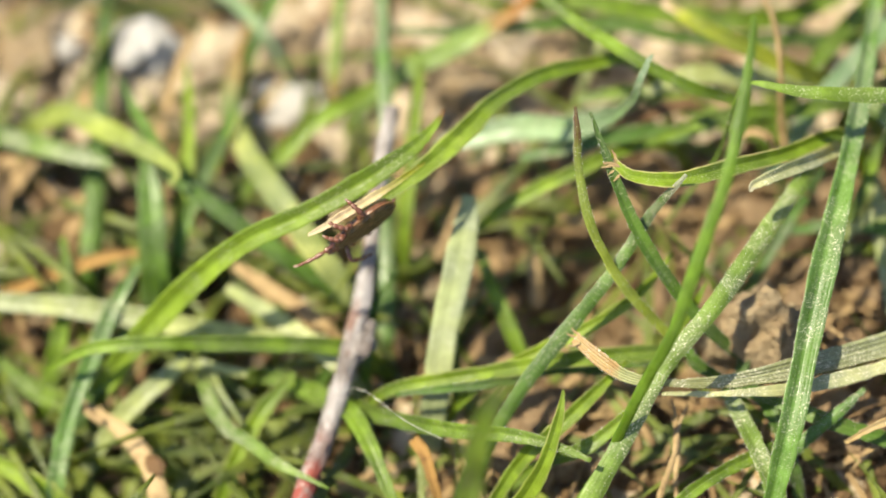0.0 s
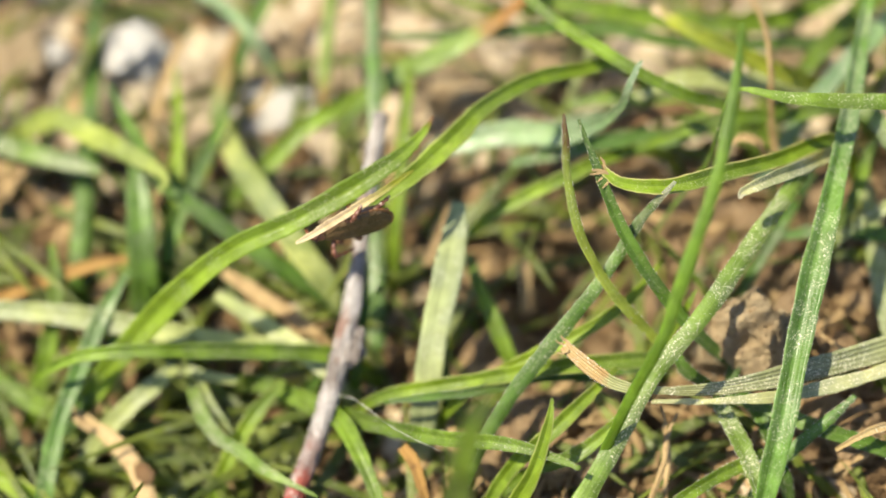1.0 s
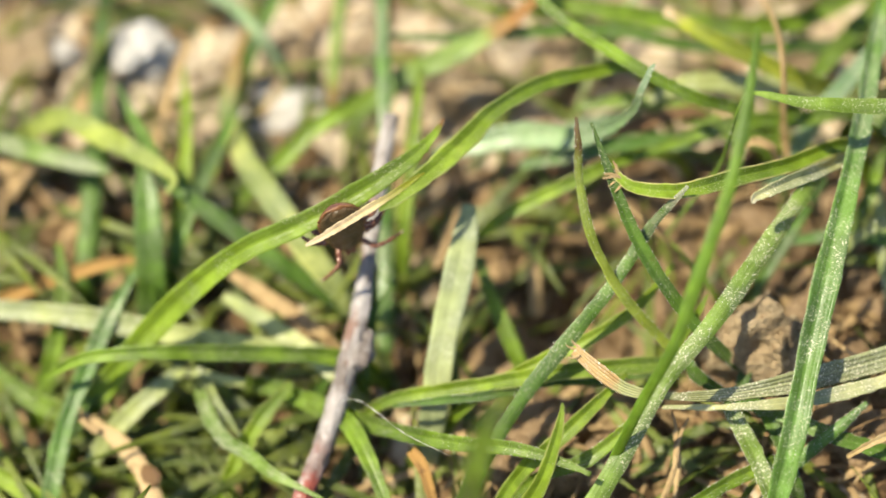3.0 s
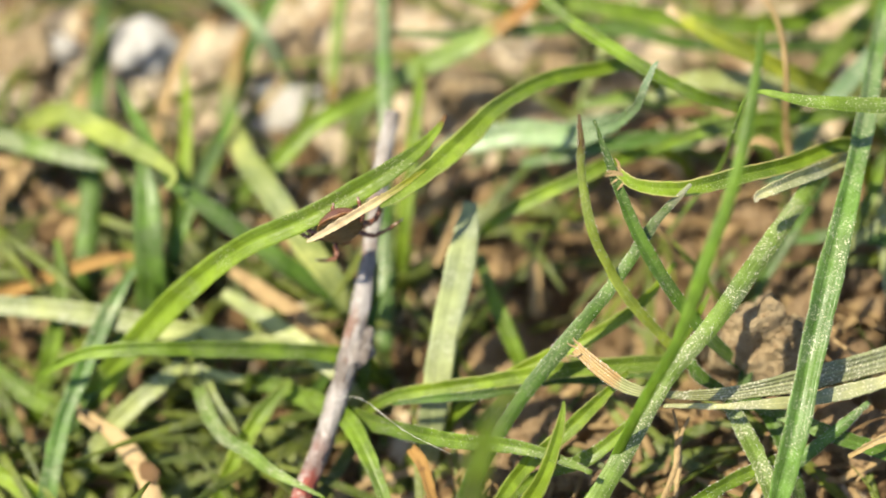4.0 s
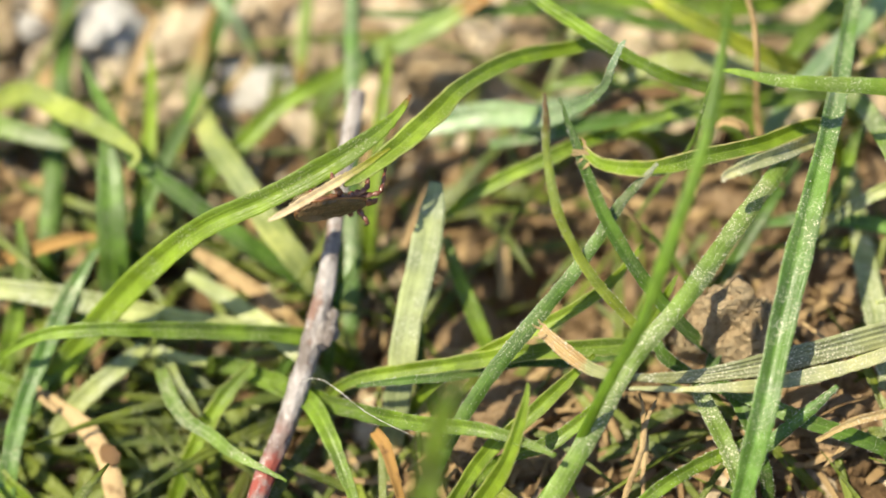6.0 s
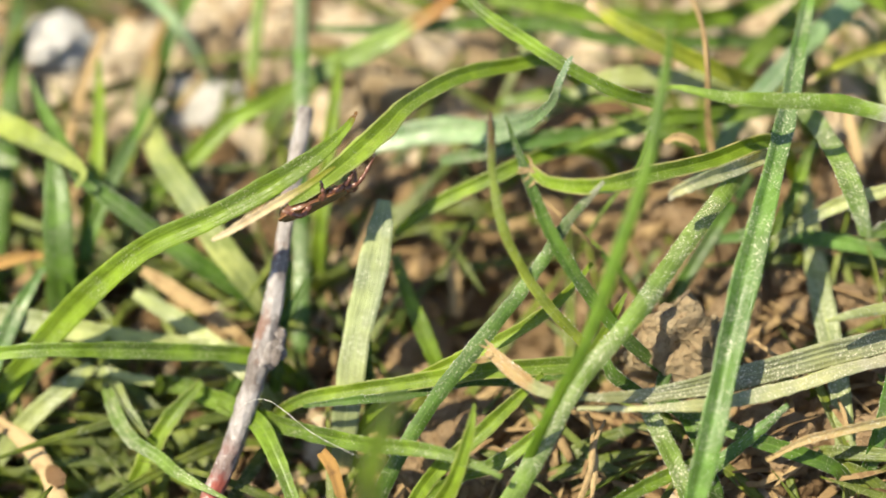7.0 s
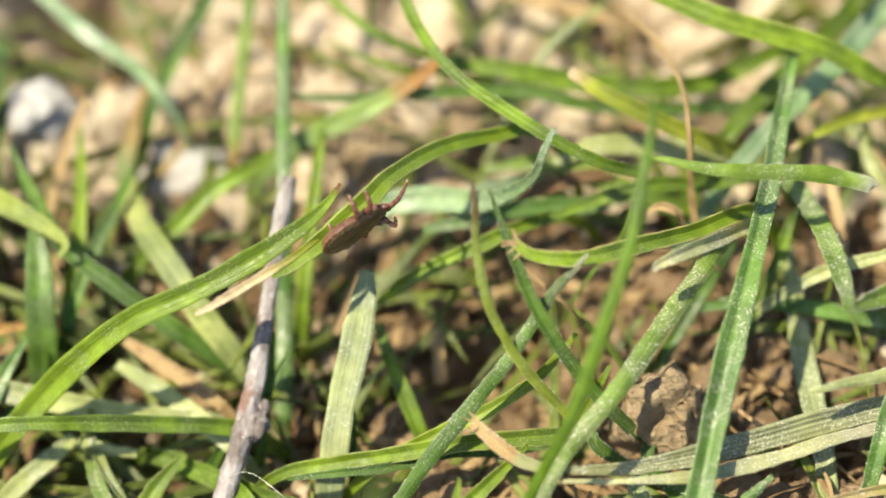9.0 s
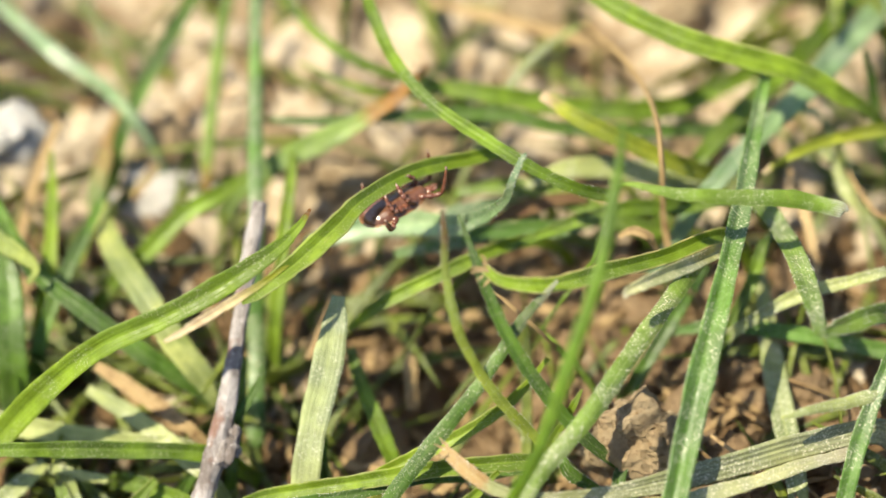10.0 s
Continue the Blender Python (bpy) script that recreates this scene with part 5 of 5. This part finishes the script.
def litter():
    """Scraps of dead leaf and straw on the soil."""
    rng = np.random.default_rng(31)
    verts, faces, uvs = [], [], []
    for k in range(1400):
        # the last of them lie thick in the gap between the stems
        gap = k >= 1100
        x, y = (rng.uniform(0, 32), rng.uniform(-19, 7)) if gap else (rng.uniform(-40, 46), rng.uniform(-32, 40))
        if not gap and (y > 9 or (x < -4 and y < -8)) and rng.random() < (0.75 if y > 9 else 0.35):
            continue
        z = ground_height(x, y) + rng.uniform(0.1, 0.9) + (rng.uniform(0, 2.0) if gap or (x < 3 and y < 9) else 0.0)
        ln, way = rng.uniform(1.5, 7.0), rng.uniform(0, 6.28)
        wd = rng.uniform(0.2, 0.7) if x > 3 or rng.random() < 0.7 else rng.uniform(0.7, 1.7)
        dx, dy = math.cos(way) * ln, math.sin(way) * ln
        pts = [(x - dx / 2, y - dy / 2, z + rng.uniform(-0.3, 0.4)), (x, y, z + rng.uniform(0, 0.7)), (x + dx / 2, y + dy / 2, z + rng.uniform(-0.3, 0.6))]
        v, f, uv = leaf_geometry(pts, (wd * rng.uniform(0.4, 1), wd, wd * rng.uniform(0.2, 0.8)), rng.uniform(-0.5, 0.6), 0.12, (rng.uniform(-50, 50), rng.uniform(-50, 50)), 0.0, 7, 5, rng, np.array((0, 0, 1.0)))
        faces.extend(tuple(i + len(verts) for i in q) for q in f)
        verts.extend(tuple(q * MM) for q in v)
        uvs.extend(uv)
    ob = mesh_object("plant_litter", verts, faces, M_LITTER, uvs)
    tagged(ob, "scraps of dry tan and rusty leaf on the soil", "leaf litter", kind="stuff")


litter()


# ---- tick ----
def outline(s):
    """Half width of the body, 0 at the rear to 1 at the front, mm."""
    return 1.70 * (max(0.0, 1 - abs(2 * s - 1 + 0.10 * math.sin(math.pi * s)) ** 2.6)) ** 0.5 * (1.0 - 0.27 * s)


def tick_shell(name, material, parent, top, bottom, grow, label="", festoons=False, pits=0.03):
    """A domed shell over the body's outline; top and bottom are its bulges."""
    bm = bmesh.new()
    n, m = 44, 48
    rows = []
    for i in range(n + 1):
        s = 0.5 - 0.5 * math.cos(math.pi * i / n)
        half = outline(s) * grow + 0.02
        x = -2.45 * grow + 4.9 * grow * s
        row = []
        for j in range(m):
            th = 2 * math.pi * j / m
            c, si = math.cos(th), math.sin(th)
            z = si * (top if si > 0 else bottom) * (half / 1.8) ** 0.6
            r = half
            if festoons and s < 0.35:
                r *= 1 + 0.04 * math.cos(26 * math.atan2(half * c, 1.2 - 4 * s))
            q = Vector((x, r * c, z))
            # uneven leathery skin: a furrow on each side, folds and pits
            z += 0.05 * noise.noise(q * 1.6) - pits * 1.6 * abs(noise.noise(q * 3.1)) + pits * noise.noise(q * 6.5)
            if si > 0.2:
                z -= 0.07 * math.exp(-((abs(c) - 0.55) / 0.12) ** 2) * min(1.0, half)
            row.append(bm.verts.new((x * MM, r * c * MM, z * MM)))
        rows.append(row)
    for a, b in zip(rows, rows[1:]):
        for j in range(m):
            q = (j + 1) % m
            bm.faces.new((a[j], a[q], b[q], b[j]))
    bm.faces.new(list(reversed(rows[0]))), bm.faces.new(rows[-1])
    bmesh.ops.recalc_face_normals(bm, faces=bm.faces)
    return part(name, bm, material, parent, label)


def limb(name, parent, points, radii, material, label="", foot=0):
    """A jointed limb: a tapered tube of beads, pinched at its joints, in mm of the parent's space. foot: rings at its end that are a pale pad."""
    bm = bmesh.new()
    step = 6
    line, rad = spline(points, radii, step * (len(points) - 1) + 1)
    tan = np.gradient(line, axis=0)
    rows, m = [], 12
    for i, p in enumerate(line):
        t = tan[i] / np.linalg.norm(tan[i])
        a = np.cross(t, (0.31, 0.93, 0.2))
        a /= np.linalg.norm(a)
        b = np.cross(t, a)
        swell = 0.66 + 0.42 * math.sin(math.pi * (i % step) / step) ** 0.7 if 0 < i < len(line) - 1 else 0.7
        rows.append([bm.verts.new(tuple((p + (a * math.cos(2 * math.pi * j / m) + b * math.sin(2 * math.pi * j / m)) * rad[i] * swell) * MM)) for j in range(m)])
    for i, (a, b) in enumerate(zip(rows, rows[1:])):
        for j in range(m):
            q = (j + 1) % m
            bm.faces.new((a[j], a[q], b[q], b[j])).material_index = int(i >= len(rows) - 1 - foot)
    bm.faces.new(list(reversed(rows[0]))), bm.faces.new(rows[-1])
    bmesh.ops.recalc_face_normals(bm, faces=bm.faces)
    ob = part(name, bm, material, parent, label)
    if foot:
        ob.data.materials.append(M_PAD)
    return ob


# where each pair of legs joins the body, its bearing, and the lengths of its upper and lower part, mm
LEG_PLACES = ((1.72, 0.72, 22, 1.46, 2.20), (1.15, 0.94, 60, 1.12, 1.18), (0.55, 1.04, 104, 1.16, 1.22), (-0.05, 1.05, 150, 1.38, 1.45))


def tick():
    """A tick: x ahead, z through its back. Returns the thing and its legs."""
    top = new("tick")
    tagged(top, "brown tick with red-brown legs clinging to a grass blade", "tick")
    tick_shell("belly", M_BELLY, top, 0.28, 0.92, 0.97, "glossy reddish-brown underside")
    tick_shell("rim", M_RIM, top, 0.20, 0.18, 1.02, "rusty scalloped edge of the body", True)
    tick_shell("back", M_BACK, top, 0.46, 0.10, 0.95, "dark olive-brown leathery back", True, 0.03)
    bm = bmesh.new()
    bmesh.ops.create_icosphere(bm, subdivisions=3, radius=1.0)
    for v in bm.verts:
        p = v.co
        v.co = Vector((2.50 + p.x * 0.36, p.y * (0.40 - 0.10 * p.x), -0.02 + p.z * 0.22)) * MM
    part("head", bm, M_LEG, top, "small rusty head plate")
    for side in (-1, 1):
        limb("palp", top, ((2.68, side * 0.20, 0.0), (2.90, side * 0.22, -0.02), (3.10, side * 0.16, -0.06)), (0.12, 0.14, 0.07), M_LEG)
    limb("mouthpart", top, ((2.7, 0, -0.08), (2.95, 0, -0.12), (3.18, 0, -0.18)), (0.10, 0.08, 0.04), M_LEG)
    legs = []
    for side in (-1, 1):
        for k, (x, y, way, upper, lower) in enumerate(LEG_PLACES):
            fat = 0.82 if k == 0 else 1.0
            hip = limb("leg", top, ((-0.10, 0, 0), (0.28 * upper, 0, 0.05), (0.66 * upper, 0, 0.06), (upper, 0, 0)), (0.26 * fat, 0.25 * fat, 0.22 * fat, 0.17 * fat), M_LEG)
            shin = limb("lower_leg", hip, ((0, 0, 0), (0.34 * lower, 0, 0.06), (0.64 * lower, 0, 0.05), (0.88 * lower, 0, 0.01), (lower, 0, -0.05)),
                        (0.18 * fat, 0.18 * fat, 0.145 * fat, 0.11 * fat, 0.06), M_LEG, foot=6)
            legs.append((hip, shin, side, k))
    return top, legs


THE_TICK, TICK_LEGS = tick()

# where each foot is held, in the tick's own space, mm, at each of its moments
MOMENTS = (0.0, 0.5, 1.0, 1.5, 2.0, 2.5, 4.0, 4.5, 5.0, 5.5, 7.0, 7.5, 8.0, 8.5, 9.0, 9.5, 10.0)
FEET = {
    (-1, 0): ((5.3, -1.0, -0.4), (5.1, -1.6, -1.4), (3.5, 0.2, -1.9), (2.9, 1.0, -1.9), (1.7, -4.3, -0.6), (4.1, -2.7, 0.9), (3.7, -2.3, 0.2), (2.7, -3.9, 0.6), (3.8, -3.0, -0.6), (2.1, -3.4, 1.5), (3.6, -1.5, -2.0), (3.6, -1.5, -2.0), (2.6, -2.4, 0.5), (3.6, -1.5, -2.0), (2.6, -2.4, -0.2), (1.4, 0.2, -1.6), (3.6, -1.5, -2.0)),
    (-1, 1): ((2.4, -2.3, -0.5), (2.5, -1.8, -1.7), (0.3, -0.3, -1.9), (1.4, -2.3, -1.5), (0.6, -2.6, -1.6), (0.6, -2.8, -1.1), (0.9, -2.9, -1.2), (1.1, -3.0, -0.5), (0.1, -2.3, -1.5), (1.7, -2.0, -1.3), (1.7, -2.0, -1.3), (1.7, -2.0, -1.3), (1.7, -2.0, -1.3), (1.7, -2.0, -1.3), (1.7, -2.0, -1.3), (0.2, -1.6, -1.8), (1.5, -0.0, -1.8)),
    (-1, 2): ((1.6, -2.5, -1.0), (1.9, -1.0, -1.8), (-0.9, -2.4, -0.1), (-1.2, -1.5, -0.9), (-0.4, -1.6, -2.3), (-0.6, -1.7, -1.9), (1.2, -2.2, -1.9), (1.0, -2.6, -1.6), (0.2, -1.7, -2.2), (-1.3, -1.4, -1.6), (0.2, -2.3, -1.3), (0.2, -2.3, -1.3), (0.2, -2.3, -1.3), (0.2, -2.3, -1.3), (0.2, -2.3, -1.3), (0.2, -2.3, -1.3), (-0.1, -0.3, -1.9)),
    (-1, 3): ((-0.3, -3.0, -1.3), (-1.3, 0.2, -1.6), (-2.7, -1.1, -0.8), (-1.3, -1.8, -1.5), (-1.7, 0.5, -0.9), (0.3, -0.4, -2.4), (-2.0, -0.0, -1.1), (0.0, -0.3, -2.6), (-0.6, 0.7, -1.8), (-2.0, -1.8, -1.4), (-1.3, -1.8, -1.5), (-1.8, -1.7, -2.2), (-1.3, -1.8, -1.5), (-1.3, -1.8, -1.5), (-1.3, -1.8, -1.5), (-1.3, -1.8, -1.5), (-1.3, -1.8, -1.5)),
    (1, 0): ((0.8, 2.8, 1.0), (2.0, 3.2, 0.8), (0.8, 2.8, 0.1), (2.7, 2.8, -2.4), (4.2, 1.7, 1.2), (3.1, 3.6, -0.1), (1.7, 4.1, -0.0), (4.3, 2.4, 0.5), (4.0, 2.7, 0.7), (3.5, 1.3, -2.5), (4.9, 1.1, -1.3), (4.1, 2.2, -1.9), (4.6, 1.9, 0.8), (4.4, -0.7, -1.0), (4.6, -0.6, -1.0), (4.8, 1.8, -0.7), (3.9, 1.6, -2.2)),
    (1, 1): ((1.7, 2.0, -1.3), (1.7, 2.0, -1.3), (1.7, 2.0, -1.3), (-0.0, 2.3, -1.5), (0.8, 3.0, -0.8), (0.6, 2.9, -0.9), (0.8, 3.0, -0.9), (0.9, 2.2, -1.7), (2.8, 1.8, -0.7), (2.3, 0.9, -1.8), (3.2, 1.2, -0.9), (2.1, 2.4, -1.1), (2.5, 1.1, -1.6), (2.6, 1.4, -1.8), (1.9, 2.6, -0.9), (1.3, 2.2, -1.3), (0.5, 0.8, -2.1)),
    (1, 2): ((0.2, 2.3, -1.3), (0.2, 2.3, -1.3), (0.2, 2.3, -1.3), (0.2, 2.3, -1.3), (0.3, 3.0, -0.8), (0.2, 3.2, -0.6), (0.3, 2.9, -0.9), (0.4, 2.1, -2.0), (0.2, 3.1, -0.5), (-0.2, 1.0, -2.2), (0.9, 2.7, -1.0), (-0.6, 2.4, -1.1), (1.5, 2.6, -1.0), (0.2, 2.4, -1.7), (0.9, 2.8, -1.1), (0.5, 2.3, -1.3), (-0.5, 1.2, -1.9)),
    (1, 3): ((-2.7, 1.1, -0.7), (-2.6, 0.8, -1.1), (-1.9, 1.2, -1.8), (-1.3, 1.8, -1.5), (-1.6, 2.6, 0.2), (0.9, 2.4, -1.6), (-2.0, 1.6, -1.0), (0.1, 1.4, -2.7), (-0.0, 2.2, -2.4), (-0.6, -0.3, -2.1), (-2.1, 2.2, -0.3), (-1.9, 2.2, -0.9), (-2.6, 1.1, -1.1), (-2.7, 1.1, -0.5), (-1.2, -0.3, -1.5), (-1.0, 1.9, -1.5), (-1.2, 2.4, -1.0)),
}


def turned(way, pole):
    """The turn whose x runs along way and whose z leans to pole."""
    x = way.normalized()
    z = (pole - x * pole.dot(x)).normalized()
    y = z.cross(x)
    return Matrix((x, y, z)).transposed().to_4x4()


def bend(side, k, foot):
    """The poses of a leg's upper part, in the tick's space, and of its lower part, in the upper one's, for a foot."""
    x, y, way, upper, lower = LEG_PLACES[k]
    hip = Vector((x, side * y, -0.30))
    span = Vector(foot) - hip
    d = min(max(span.length, abs(upper - lower) + 0.25), 0.99 * (upper + lower))
    ahead = span.normalized()
    out = Vector((math.cos(radians(way)), side * math.sin(radians(way)), 0.0))
    pole = out * 0.5 + Vector((0, 0, 1.0))
    up = (pole - ahead * pole.dot(ahead)).normalized()
    c = (upper ** 2 + d * d - lower ** 2) / (2 * upper * d)
    rise_way = ahead * c + up * math.sqrt(max(0.0, 1 - c * c))
    knee = hip + rise_way * upper
    first = Matrix.Translation(hip * MM) @ turned(rise_way, up)
    second = Matrix.Translation(knee * MM) @ turned(hip + ahead * d - knee, up)
    return first, first.inverted() @ second


def motions():
    # the tick gropes round the blade's dry tip, turns, and climbs along the arching blade
    walk(THE_TICK, [
        (0.0, pose(-0.00608, -0.00574, 0.01271, -102.0, 22.6, -149.7)),
        (0.5, pose(-0.00550, -0.00552, 0.01277, -88.6, 21.7, -150.4)),
        (1.0, pose(-0.00582, -0.00512, 0.01266, -95.3, 11.9, -167.2)),
        (1.5, pose(-0.00633, -0.00468, 0.01237, -152.1, 44.9, 174.5)),
        (2.0, pose(-0.00632, -0.00494, 0.01196, 103.8, 76.3, 40.7)),
        (2.5, pose(-0.00705, -0.00464, 0.01197, 44.6, 79.1, -28.4)),
        (4.0, pose(-0.00761, -0.00489, 0.01186, 147.1, 76.8, 74.0)),
        (4.5, pose(-0.00771, -0.00501, 0.01212, -27.2, 82.4, -116.8)),
        (5.0, pose(-0.00804, -0.00520, 0.01213, 36.4, 72.1, -31.9)),
        (5.5, pose(-0.00723, -0.00537, 0.01227, 92.1, 29.7, 7.3)),
        (7.0, pose(-0.00358, -0.00299, 0.01158, 117.4, -8.2, 23.7)),
        (7.5, pose(-0.00267, -0.00207, 0.01191, 133.2, -7.5, 22.7)),
        (8.0, pose(-0.00071, -0.00232, 0.01424, 106.3, -24.4, 45.9)),
        (8.5, pose(-0.00050, -0.00230, 0.01485, 96.1, -22.2, 40.5)),
        (9.0, pose(0.00025, -0.00158, 0.01489, 98.7, -17.3, 30.4)),
        (9.5, pose(0.00092, 0.00037, 0.01324, 157.2, -15.9, 40.5)),
        (10.0, pose(0.00462, 0.00381, 0.01260, 156.4, -8.7, 23.9)),
    ])
    for hip, shin, side, k in TICK_LEGS:
        feet = np.array(FEET[side, k])
        poses = []
        for n in range(41):
            t = 0.25 * n
            poses.append((t, *bend(side, k, [np.interp(t, MOMENTS, feet[:, i]) for i in range(3)])))
        walk(hip, [(t, upper) for t, upper, _ in poses])
        walk(shin, [(t, lower) for t, _, lower in poses])


motions()
